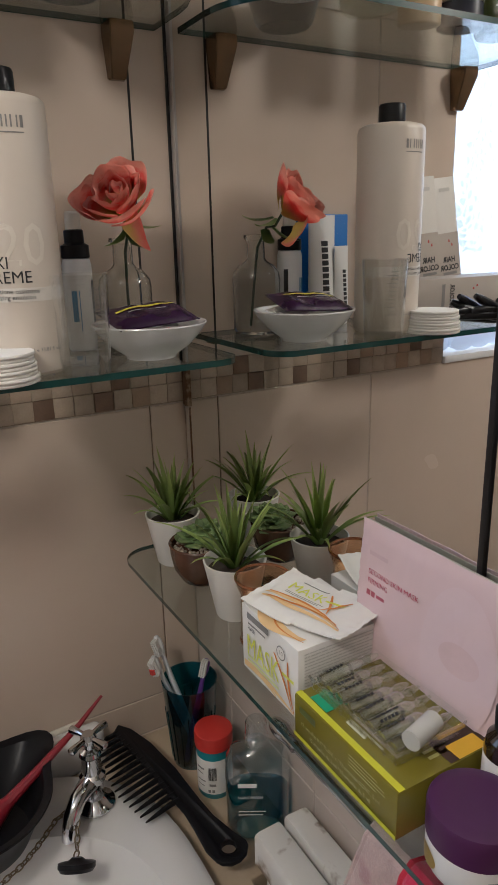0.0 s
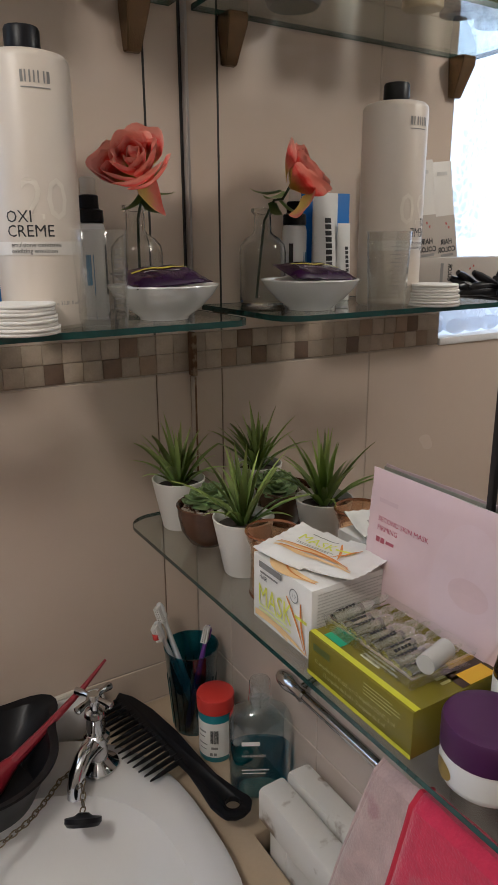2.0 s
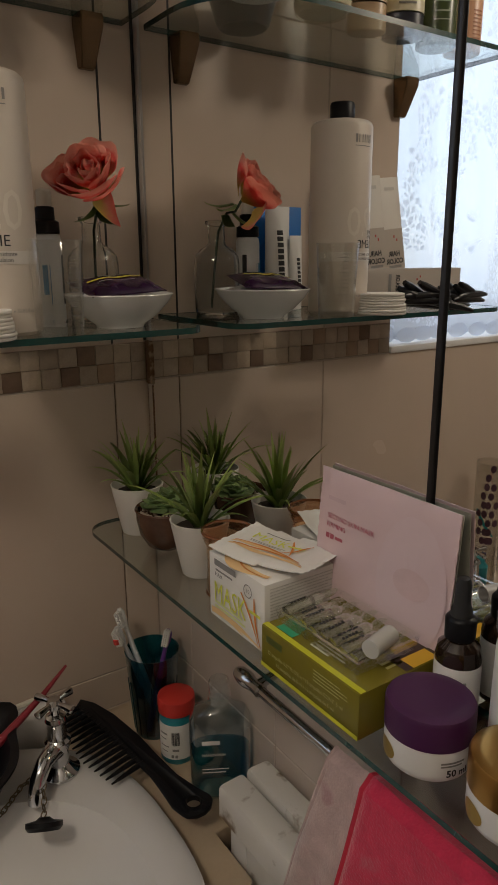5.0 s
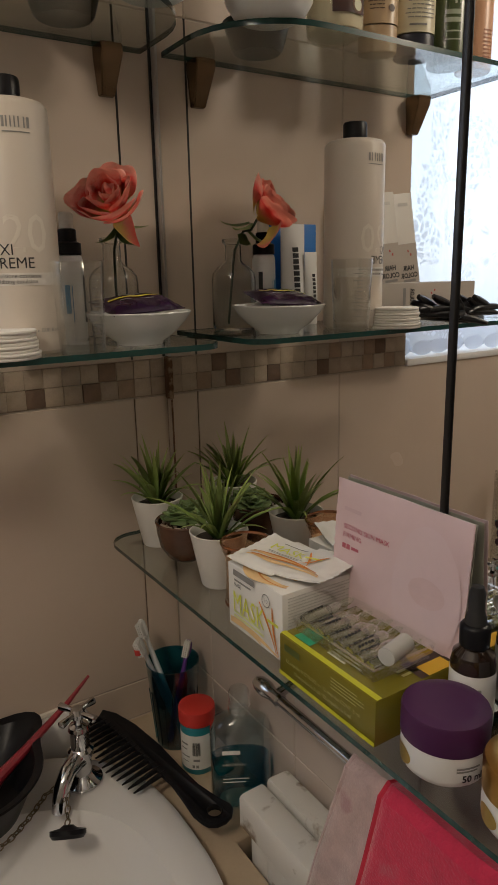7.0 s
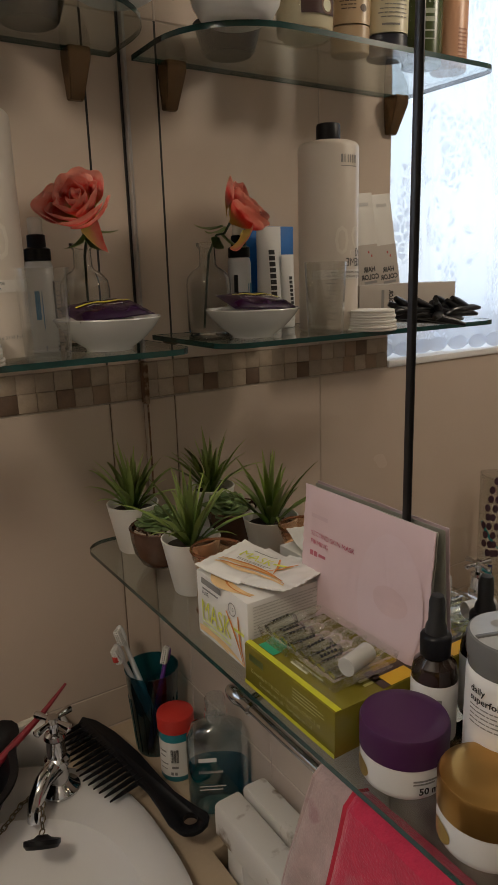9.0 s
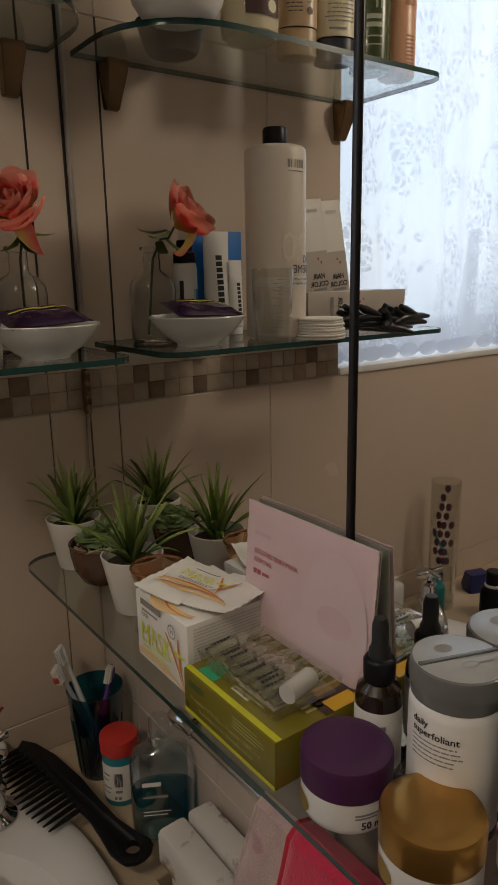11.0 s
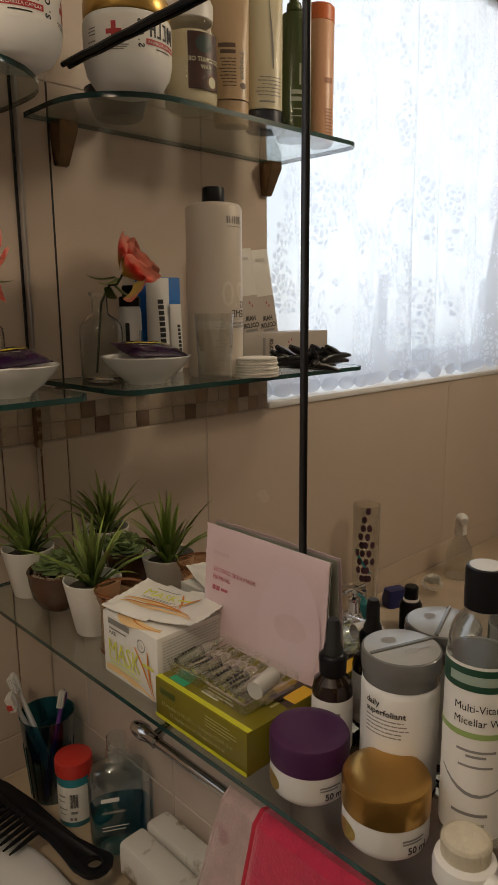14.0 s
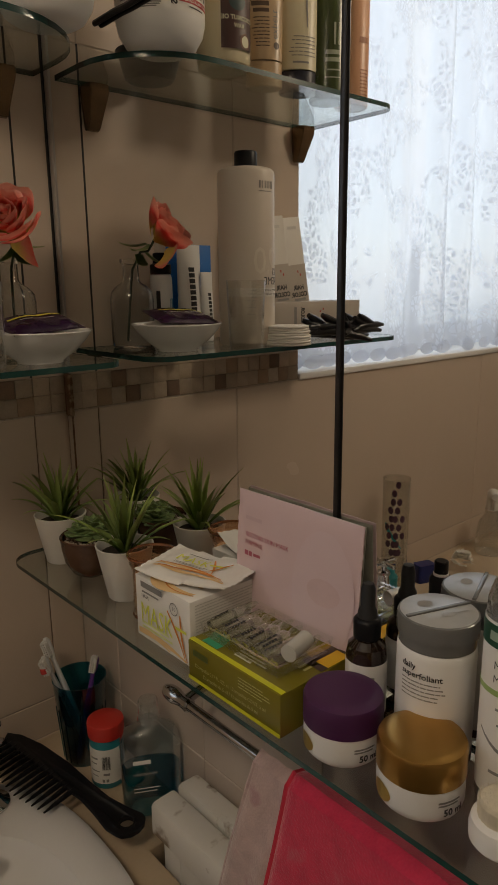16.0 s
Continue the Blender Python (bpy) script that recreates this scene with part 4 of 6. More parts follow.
tray = thing("ampoule_tray", "clear plastic tray of glass ampoules", "tray")
TX0, TX1, TY0, TY1, TZ = 0.269, 0.338, 0.341, 0.447, GZ + 0.0012
bm = bmesh.new()
lo = [bm.verts.new((x, y, TZ)) for x, y in ((TX0 + 0.003, TY0 + 0.003), (TX1 - 0.003, TY0 + 0.003), (TX1 - 0.003, TY1 - 0.003), (TX0 + 0.003, TY1 - 0.003))]
hi = [bm.verts.new((x, y, TZ + 0.014)) for x, y in ((TX0, TY0), (TX1, TY0), (TX1, TY1), (TX0, TY1))]
fl = [bm.verts.new((x, y, TZ + 0.0142)) for x, y in ((TX0 - 0.003, TY0 - 0.003), (TX1 + 0.003, TY0 - 0.003), (TX1 + 0.003, TY1 + 0.003), (TX0 - 0.003, TY1 + 0.003))]
bm.faces.new(lo)
for a, b in ((lo, hi), (hi, fl)):
    for k in range(4):
        bm.faces.new((a[k], a[(k + 1) % 4], b[(k + 1) % 4], b[k]))
bmesh.ops.recalc_face_normals(bm, faces=bm.faces)
part("shell", bm, CLEAR, tray)
for k in range(8):
    y = TY1 - 0.009 - 0.0125 * k
    part("rib", pipe([(TX0 + 0.002, y - 0.006, TZ + 0.001), (TX0 + 0.002, y - 0.003, TZ + 0.012), (TX0 + 0.002, y + 0.003, TZ + 0.012), (TX0 + 0.002, y + 0.006, TZ + 0.001)], 0.0009, 6), CLEAR, tray)
AMP = clear("ampoule_glass", (0.92, 0.95, 0.88), 1.0, 0.01, 0.15, 2.0)
LIQ, _nt, _b = nodes_of("ampoule_liquid")
_b.inputs["Base Color"].default_value = (0.98, 0.97, 0.88, 1)
_b.inputs["Transmission Weight"].default_value, _b.inputs["Roughness"].default_value, _b.inputs["IOR"].default_value = 1.0, 0.0, 1.36
_thin, _half = _nt.nodes.new("ShaderNodeBsdfTransparent"), _nt.nodes.new("ShaderNodeMixShader")
_half.inputs[0].default_value = 0.45
_nt.links.new(_b.outputs[0], _half.inputs[1])
_nt.links.new(_thin.outputs[0], _half.inputs[2])
_nt.links.new(_half.outputs[0], _nt.nodes["Material Output"].inputs[0])
amp_prof = [(0, 0), (0.0050, 0.0003), (0.0055, 0.002), (0.0055, 0.036), (0.0045, 0.039), (0.0024, 0.0415), (0.0024, 0.044), (0.0036, 0.047), (0.0032, 0.053), (0.0016, 0.0585), (0, 0.059)]
amp_me, liq_me = link_mesh("glass", lathe(amp_prof, 20), AMP), link_mesh("liquid", lathe([(0, 0.001), (0.0047, 0.0012), (0.0047, 0.030), (0, 0.030)], 16), LIQ)
amp_bars = link_mesh("print", bars([(-0.0034, -0.0018, 0.006, 0.010), (-0.0034, -0.0018, 0.011, 0.014), (-0.0034, -0.0018, 0.0155, 0.021), (-0.0034, -0.0018, 0.022, 0.027), (0.0004, 0.0026, 0.007, 0.0095), (0.0004, 0.0026, 0.0105, 0.0130), (0.0004, 0.0026, 0.0140, 0.0165), (0.0004, 0.0026, 0.0175, 0.0200), (0.0004, 0.0026, 0.0210, 0.0235)], round_map(0.0055, 180)), INK)
for k in range(8):
    y = TY1 - 0.0085 - 0.0125 * k
    am = thing("ampoule", "clear glass ampoule with black print", "ampoule", Matrix.Translation((TX0 + 0.005, y, TZ + 0.0085 + rng.uniform(0, 0.002))) @ pose(0, 0, 0, 0, rng.uniform(84, 90), rng.uniform(-3, 3)) @ pose(0, 0, 0, 0, 0, rng.uniform(-30, 30)), "ampoules in the tray")
    for nm, me in (("glass", amp_me), ("liquid", liq_me), ("print", amp_bars)):
        ob = new(nm, me)
        ob.parent = am
solid("plastic_cap", lathe([(0, 0.030), (0.0075, 0.030), (0.0078, 0.0005), (0.0070, 0.0005), (0.0066, 0.028), (0, 0.028)], 28), surface("milky_plastic", (0.72, 0.71, 0.66), 0.25, vary=0.05, trans=0.4), "milky plastic ampoule cap on the tray", "cap",
      pose(0.308, 0.346, TZ + 0.0225, 0, -90, 14))

# pink face mask packet that leans on the mirror
PINK = surface("pale_pink_foil", (0.66, 0.50, 0.52), 0.34, vary=0.06, scale=22, fine=60, bump=0.25)
tilt = math.degrees(math.atan2(0.012, 0.158))
pm = Matrix.Translation((0.3525, 0.4065, ZS + 0.080)) @ Matrix(((0, 0.0757, -0.9971, 0), (-1, 0, 0, 0), (0, 0.9971, 0.0757, 0), (0, 0, 0, 1)))
mk, surf = sachet("face_mask_packet", "pale pink sheet mask packet leaning on the mirror", 0.164, 0.158, 0.0022, PINK, pm, 0.004, 8)
part("print", words("SECOND SKIN MASK", 0.0068, surf, -0.068, 0.032), surface("crimson_ink", (0.42, 0.04, 0.10), 0.5), mk)
part("print", words("FIRMING", 0.0068, surf, -0.068, 0.0235), surface("crimson_ink", (0.42, 0.04, 0.10), 0.5), mk)
part("print", bars([(-0.068, -0.063, 0.012, 0.017), (-0.062, -0.057, 0.012, 0.017), (-0.055, -0.045, 0.013, 0.016)], surf), surface("crimson_ink", (0.42, 0.10, 0.14), 0.5), mk)
part("print", bars([(-0.068, -0.044, 0.050, 0.054)], surf), surface("faint_pink_ink", (0.60, 0.44, 0.47), 0.4), mk)
part("oval", disc_on(0.040, 0.004, 0.038, 0.060, lambda a, b: surf(a, b) + Vector((0, 0, 0.0002)), n=48), surface("silver_pink", (0.665, 0.515, 0.54), 0.30, vary=0.05), mk, "shiny oval window")
part("oval", disc_on(0.042, 0.006, 0.020, 0.013, lambda a, b: surf(a, b) + Vector((0, 0, 0.0008)), n=32), surface("rose_spot", (0.64, 0.475, 0.49), 0.4), mk)
part("back_foil", box(-0.081, 0.081, -0.078, 0.078, -0.0032, -0.0026), surface("olive_grey_foil", (0.46, 0.45, 0.38), 0.5, vary=0.15), mk, "olive grey back foil")

# ------------------------------------------------------------------ bottles and jars on the long shelf
AMBERB = surface("dark_amber_glass", (0.020, 0.010, 0.006), 0.06, vary=0.2, spec=0.6, bump=0.0, coat=0.4)
db = thing("dropper_bottle", "dark amber glass dropper bottle with white label", "bottle", at(0.337, 0.303, ZS))
part("bottle", lathe([(0, 0.0005), (0.0165, 0.0005), (0.0175, 0.003), (0.0175, 0.058), (0.016, 0.066), (0.0095, 0.072), (0.009, 0.076), (0, 0.076)], 36), AMBERB, db)
part("label", lathe([(0.0177, 0.006), (0.0178, 0.007), (0.0178, 0.053), (0.0177, 0.054)], 36), PAPER, db, "white paper label")
part("collar", lathe([(0.0098, 0.072), (0.0115, 0.073), (0.0118, 0.088), (0.0105, 0.090), (0.0085, 0.091)], 32), BLACKP, db)
part("bulb", lathe([(0.0085, 0.090), (0.0080, 0.096), (0.0062, 0.100), (0.0060, 0.116), (0.0045, 0.121), (0, 0.122)], 24), surface("black_rubber", (0.015, 0.015, 0.016), 0.6), db, "black rubber bulb")
part("print", bars([(-0.010, 0.008, 0.040, 0.044), (-0.008, 0.006, 0.032, 0.034), (-0.010, 0.010, 0.018, 0.0195), (-0.010, 0.008, 0.014, 0.0155)], round_map(0.0178, 215)), GREY_INK, db)

SMOKE = surface("smoky_grey_lid", (0.17, 0.17, 0.168), 0.14, vary=0.10, scale=30, trans=0.15)
# paler copy of the lid grey: the window's reflection on top, put into colour
SMOKE_LIT = surface("window_lit_lid_top", (0.36, 0.36, 0.35), 0.22, vary=0.10, scale=40)
sf = thing("powder_bottle", "white round powder bottle with a smoky grey flip lid", "bottle", at(0.335, 0.2345, ZS))
part("body", lathe([(0, 0.0005), (0.0285, 0.0005), (0.030, 0.003), (0.030, 0.092), (0.0295, 0.097), (0.0285, 0.0985)], 48), WHITE, sf)
part("foot_band", lathe([(0.0302, 0.004), (0.0303, 0.005), (0.0303, 0.010), (0.0302, 0.011)], 48), surface("plum_band", (0.05, 0.015, 0.025), 0.4), sf)
lid = part("lid", lathe([(0.0278, 0.0985), (0.0292, 0.0990), (0.0294, 0.1075), (0.0308, 0.1082), (0.0310, 0.1195), (0.0302, 0.1218), (0.0286, 0.1226), (0.010, 0.1227), (0, 0.1227)], 48), SMOKE, sf, "smoky grey translucent lid")
part("lid_top", lathe([(0, 0.1230), (0.0280, 0.1230), (0.0288, 0.1226)], 48), SMOKE_LIT, lid, "flip top with the window's reflection painted as paler grey")
part("hinge_ridge", box(-0.0285, 0.0285, -0.0016, 0.0016, 0.1226, 0.1243, 0.0005), SMOKE, lid, "", at(0, 0, 0, -20))
lid_top = lambda a, b: Vector((a * math.cos(radians(-20)) - b * math.sin(radians(-20)), a * math.sin(radians(-20)) + b * math.cos(radians(-20)), 0.1233))
part("spoon_mark", disc_on(0.002, -0.010, 0.0060, 0.0034, lid_top, ring=0.0008), GREY_INK, lid)
part("spoon_mark", bars([(0.0085, 0.0190, -0.0108, -0.0092)], lid_top), GREY_INK, lid)
part("leaf_mark", disc_on(-0.004, 0.012, 0.0062, 0.0048, lid_top), GREY_INK, lid)
rm = round_map(0.030, 210)
part("print", words("daily", 0.0068, rm, -0.026, 0.0860, bold=0.00012), INK, sf)
part("print", words("superfoliant", 0.0068, rm, -0.026, 0.0795, bold=0.00012), INK, sf)
part("fine_print", bars(lines_of(rng, -0.026, 0.010, 0.0765, 5, 0.0032, 0.0010, 0.2), rm), GREY_INK, sf)


def cream_jar(x, y, lid_mat, lid_label, label, r=0.0315):
    j = thing("cream_jar", label, "jar", at(x, y, ZS), "cream jars on the shelf")
    part("body", lathe([(0, 0.0005), (r - 0.004, 0.0005), (r - 0.0015, 0.003), (r, 0.008), (r, 0.026), (r - 0.001, 0.0265)], 56), WHITE, j)
    part("lid", lathe([(r - 0.001, 0.0262), (r + 0.0005, 0.0265), (r + 0.0006, 0.046), (r - 0.0006, 0.0485), (r - 0.004, 0.0498), (r - 0.010, 0.0500), (0, 0.0502)], 56), lid_mat, j, lid_label)
    pr = round_map(r, 222)
    part("print", words("50 ml", 0.0075, pr, 0.012, 0.0075, bold=0.0002), INK, j)
    part("fine_print", bars([(0.008, 0.026, 0.0175, 0.0190), (0.008, 0.024, 0.0152, 0.0165)], pr), GREY_INK, j)
    part("gold_mark", disc_on(-0.036, 0.013, 0.010, 0.007, pr), surface("gold_foil", (0.52, 0.36, 0.10), 0.3, metal=0.7), j, "gold foil mark")
    return j


cream_jar(0.289, 0.287, surface("purple_lid", (0.058, 0.011, 0.062), 0.42, vary=0.08, bump=0.02), "matt purple screw lid", "white cream jar with a purple lid")
cream_jar(0.289, 0.2135, surface("satin_gold_lid", (0.50, 0.29, 0.085), 0.30, metal=1.0, vary=0.10), "satin gold screw lid", "white cream jar with a satin gold lid")

CLEARW = clear("water_clear_plastic", (0.86, 0.87, 0.86), 1.0, 0.08, 0.10, 1.6)
mw = thing("micellar_bottle", "clear micellar water bottle with a black cap", "bottle", at(0.334, 0.1700, ZS))
mw.scale = (0.84, 0.84, 0.96)
part("bottle", lathe([(0, 0.0005), (0.026, 0.0005), (0.0275, 0.003), (0.0275, 0.150), (0.0265, 0.162), (0.0225, 0.172), (0.0160, 0.180), (0.0150, 0.186), (0, 0.186)], 44), CLEARW, mw)
part("water", lathe([(0, 0.002), (0.0255, 0.0025), (0.0268, 0.004), (0.0268, 0.148), (0, 0.148)], 40), clear("water", (0.90, 0.90, 0.88), 0.6), mw)
part("cap", lathe([(0.0145, 0.184), (0.0160, 0.1845), (0.0163, 0.212), (0.0155, 0.2145), (0.0135, 0.2150), (0, 0.2150)], 36), BLACKP, mw, "black screw cap")
part("cap_top", lathe([(0, 0.2156), (0.0132, 0.2156), (0.0134, 0.2151)], 36), surface("pale_cap_disc", (0.62, 0.62, 0.62), 0.4), mw)
part("label", lathe([(0.0277, 0.012), (0.0278, 0.013), (0.0278, 0.148), (0.0277, 0.149)], 44), PAPER, mw, "white wrap label with green bands")
lm = round_map(0.0278, 208)
part("band", bars([(-0.080, 0.080, 0.130, 0.147)], lm), surface("dark_green_print", (0.015, 0.070, 0.040), 0.5), mw)
part("band", bars([(-0.080, 0.080, 0.094, 0.0985)], lm), surface("light_green_print", (0.30, 0.42, 0.14), 0.5), mw)
part("print", bars([(-0.026, 0.026, 0.135, 0.142)], round_map(0.0281, 208)), surface("grey_green_print", (0.30, 0.38, 0.32), 0.5), mw)
part("print", words("Multi-Vitamin", 0.0085, lm, -0.020, 0.1145), INK, mw)
part("print", words("Micellar Water", 0.0085, lm, -0.020, 0.1040), INK, mw)
for q in ((-0.016, 0.016, 0.083, 0.0850), (-0.008, 0.008, 0.079, 0.0810), (-0.014, 0.014, 0.071, 0.0728), (-0.018, 0.012, 0.032, 0.0345), (-0.006, 0.010, 0.024, 0.0265)):
    part("fine_print", bars([q], lm), GREY_INK, mw)
part("print", straws(lm, [((-0.030, 0.064), (0.030, 0.058), -0.012)], 0.003), GREY_INK, mw)

br = thing("face_brush", "round face brush with pale bristles on the shelf", "brush", at(0.291, 0.151, ZS))
br.scale = (0.84, 0.84, 0.92)
part("handle", lathe([(0, 0.0005), (0.022, 0.0005), (0.025, 0.004), (0.0255, 0.014), (0.024, 0.020), (0.0195, 0.0225), (0, 0.0225)], 40), WHITE, br)
BRIS = surface("pale_bristle", (0.66, 0.60, 0.48), 0.7, vary=0.15, scale=200, bump=0.4)
bm = lathe([(0.0185, 0.0222), (0.0192, 0.034), (0.017, 0.0365), (0.010, 0.0378), (0, 0.0382)], 36)
for k in range(1800):
    g, d = k * 2.39996, 0.0190 * math.sqrt(k / 1800)
    x, y = d * math.cos(g), d * math.sin(g)
    h = 0.040 + 0.0012 * random.Random(k).uniform(-1, 1) - 6 * d * d
    a = [bm.verts.new((x + 0.0006 * math.cos(q), y + 0.0006 * math.sin(q), 0.022)) for q in (0, 2.1, 4.2)]
    t = bm.verts.new((x * 1.06, y * 1.06, h))
    for q in range(3):
        bm.faces.new((a[q], a[(q + 1) % 3], t))
part("grip", pipe([(-0.004, -0.018, 0.010), (-0.006, -0.040, 0.012), (-0.008, -0.070, 0.013), (-0.010, -0.105, 0.011), (-0.010, -0.110, 0.011)], [0.011, 0.008, 0.0085, 0.0085, 0.004], 16), WHITE, br, "white plastic grip")
tagged(part("bristles", bm, BRIS, br), "dense pale bristles", kind="stuff")

# ------------------------------------------------------------------ middle corner shelf
BODYC = surface("ivory_plastic", (0.62, 0.55, 0.47), 0.38, vary=0.03, scale=8)
ox = thing("peroxide_bottle", "tall ivory one-litre hair developer bottle", "bottle", at(0.137, 0.7405, ZU))
ox.scale = (0.93, 0.93, 0.975)
R1 = 0.0435
part("body", lathe([(0, 0.0005), (R1 - 0.004, 0.0005), (R1, 0.004), (R1, 0.243), (R1 - 0.001, 0.2465), (R1 - 0.004, 0.2495), (R1 - 0.009, 0.2510), (0.020, 0.2530), (0.016, 0.2535)], 56), BODYC, ox)
part("cap", lathe([(0.0165, 0.253), (0.0172, 0.2535), (0.0172, 0.272), (0.0160, 0.2745), (0, 0.2750)], 40), BLACKP, ox, "black screw cap")
om = round_map(R1, 230)
part("print", words("OXI", 0.0155, om, -0.013, 0.1015, bold=0.0), INK, ox)
part("print", words("CREME", 0.0155, om, -0.013, 0.0885, bold=0.0), INK, ox)
part("print", words("20", 0.054, om, 0.004, 0.104, squeeze=0.9), surface("ivory_line_print", (0.70, 0.64, 0.55), 0.4), ox)
part("white_band", bars([(-0.060, 0.090, 0.0715, 0.0840)], om), surface("pale_band", (0.72, 0.68, 0.62), 0.4), ox)
om2 = round_map(R1 + 0.0003, 233)
part("print", words("emulsione ossidante", 0.0062, om2, -0.012, 0.0790), INK, ox)
part("print", words("oxidizing emulsion", 0.0062, om2, -0.012, 0.0735), INK, ox)
part("print", words("1000 ml e 33.81 fl oz", 0.0052, round_map(R1, 252), -0.004, 0.0240), GREY_INK, ox)
part("print", bars([(0.002, 0.0045, 0.221, 0.231), (0.006, 0.0075, 0.221, 0.231), (0.010, 0.0115, 0.221, 0.231), (0.014, 0.0155, 0.221, 0.231), (0.018, 0.0195, 0.221, 0.231), (0.0235, 0.025, 0.221, 0.231), (0.027, 0.030, 0.221, 0.231), (0.002, 0.030, 0.2165, 0.2175)], round_map(R1, 246)), GREY_INK, ox)

cup = thing("measuring_cup", "clear plastic measuring cup", "cup", at(0.181, 0.693, ZU))
cup.scale = (0.84, 0.84, 1.0)
part("wall", lathe([(0.0, 0.010), (0.026, 0.010), (0.0262, 0.0004), (0.0272, 0.0004), (0.0285, 0.012), (0.0325, 0.091), (0.0335, 0.0925), (0.0318, 0.0925), (0.0272, 0.013), (0, 0.012)], 44), CLEAR, cup)
part("scale_marks", bars([(-0.004, 0.006 if k % 2 else 0.012, 0.020 + 0.0045 * k, 0.0208 + 0.0045 * k) for k in range(14)], cone_map(0.0285, 0.012, 0.0325, 0.091, 285)), GREY_INK, cup)

bw = thing("ceramic_bowl", "small white ceramic dish", "bowl", at(0.266, 0.738, ZU))
bw.scale = (1.04, 1.04, 0.82)
part("dish", lathe([(0, 0.003), (0.022, 0.003), (0.022, 0.0003), (0.0255, 0.0003), (0.0265, 0.004), (0.040, 0.016), (0.052, 0.032), (0.0585, 0.044), (0.0580, 0.0455), (0.0565, 0.0450), (0.049, 0.033), (0.036, 0.018), (0.020, 0.008), (0, 0.007)], 56), CERAMIC, bw)
VIOL = surface("dark_violet_foil", (0.024, 0.006, 0.032), 0.20, vary=0.25, scale=60, bump=0.15, spec=0.35)
s2, surf = sachet("sachet", "dark violet foil sachet with a yellow stripe resting in the dish", 0.092, 0.060, 0.009, VIOL, pose(0.262, 0.732, ZU + 0.0440, 14, -3, 6), 0.004, 14)
part("stripe", bars([(-0.034, 0.034, 0.004, 0.0075)], surf), surface("yellow_stripe", (0.60, 0.55, 0.03), 0.4), s2)
part("print", bars([(-0.014, 0.000, 0.014, 0.020), (0.004, 0.018, 0.014, 0.020), (-0.024, 0.020, -0.004, -0.002)], surf), surface("silver_print", (0.50, 0.50, 0.48), 0.3, metal=0.5), s2)
s3, surf = sachet("sachet", "white sachet tucked under the violet one", 0.070, 0.052, 0.004, FOILW, pose(0.266, 0.750, ZU + 0.0370, 4, 6, -22), 0.005, 19)

vs = thing("bud_vase", "small clear glass bottle vase", "vase", at(0.276, 0.832, ZU))
vs.scale = (1.2, 1.2, 1.06)
part("glass", lathe([(0, 0.004), (0.020, 0.004), (0.0235, 0.0005), (0.0255, 0.004), (0.0258, 0.064), (0.0246, 0.073), (0.0190, 0.081), (0.0120, 0.0855), (0.0098, 0.089), (0.0092, 0.108), (0.0125, 0.1125), (0.0125, 0.116), (0.0102, 0.1165), (0.0080, 0.108), (0.0085, 0.0885), (0.0110, 0.0845), (0.0180, 0.0795), (0.0235, 0.072), (0.0245, 0.063), (0.0243, 0.007), (0, 0.007)], 40), VASEG, vs)

# silk rose in the vase
PETAL, _nt, _b = nodes_of("coral_petal")
_N, _L = _nt.nodes.new, _nt.links.new
_uv, _sep, _rp, _nz, _ad = _N("ShaderNodeTexCoord"), _N("ShaderNodeSeparateXYZ"), _N("ShaderNodeValToRGB"), _N("ShaderNodeTexNoise"), _N("ShaderNodeMath")
_L(_uv.outputs["UV"], _sep.inputs[0])
_nz.inputs["Scale"].default_value = 6
_L(_uv.outputs["UV"], _nz.inputs["Vector"])
_ad.operation = "MULTIPLY_ADD"
_ad.inputs[1].default_value = 0.35
_L(_nz.outputs[0], _ad.inputs[0])
_L(_sep.outputs[1], _ad.inputs[2])
_L(_ad.outputs[0], _rp.inputs[0])
_rp.color_ramp.elements[0].position, _rp.color_ramp.elements[0].color = 0.40, (0.80, 0.62, 0.16, 1)
_rp.color_ramp.elements[1].position, _rp.color_ramp.elements[1].color = 1.0, (0.92, 0.48, 0.38, 1)
_e = _rp.color_ramp.elements.new(0.62)
_e.color = (0.86, 0.36, 0.24, 1)
_e = _rp.color_ramp.elements.new(0.84)
_e.color = (0.86, 0.15, 0.125, 1)
_L(_rp.outputs[0], _b.inputs["Base Color"])
_b.inputs["Roughness"].default_value = 0.75
_b.inputs["Sheen Weight"].default_value = 0.3
_b.inputs["Subsurface Weight"].default_value = 0.12
_b.inputs["Subsurface Radius"].default_value = (0.01, 0.004, 0.003)
_tl, _mx = _N("ShaderNodeBsdfTranslucent"), _N("ShaderNodeMixShader")
_mx.inputs[0].default_value = 0.35
_L(_rp.outputs[0], _tl.inputs[0])
_L(_b.outputs[0], _mx.inputs[1])
_L(_tl.outputs[0], _mx.inputs[2])
_L(_mx.outputs[0], _nt.nodes["Material Output"].inputs[0])


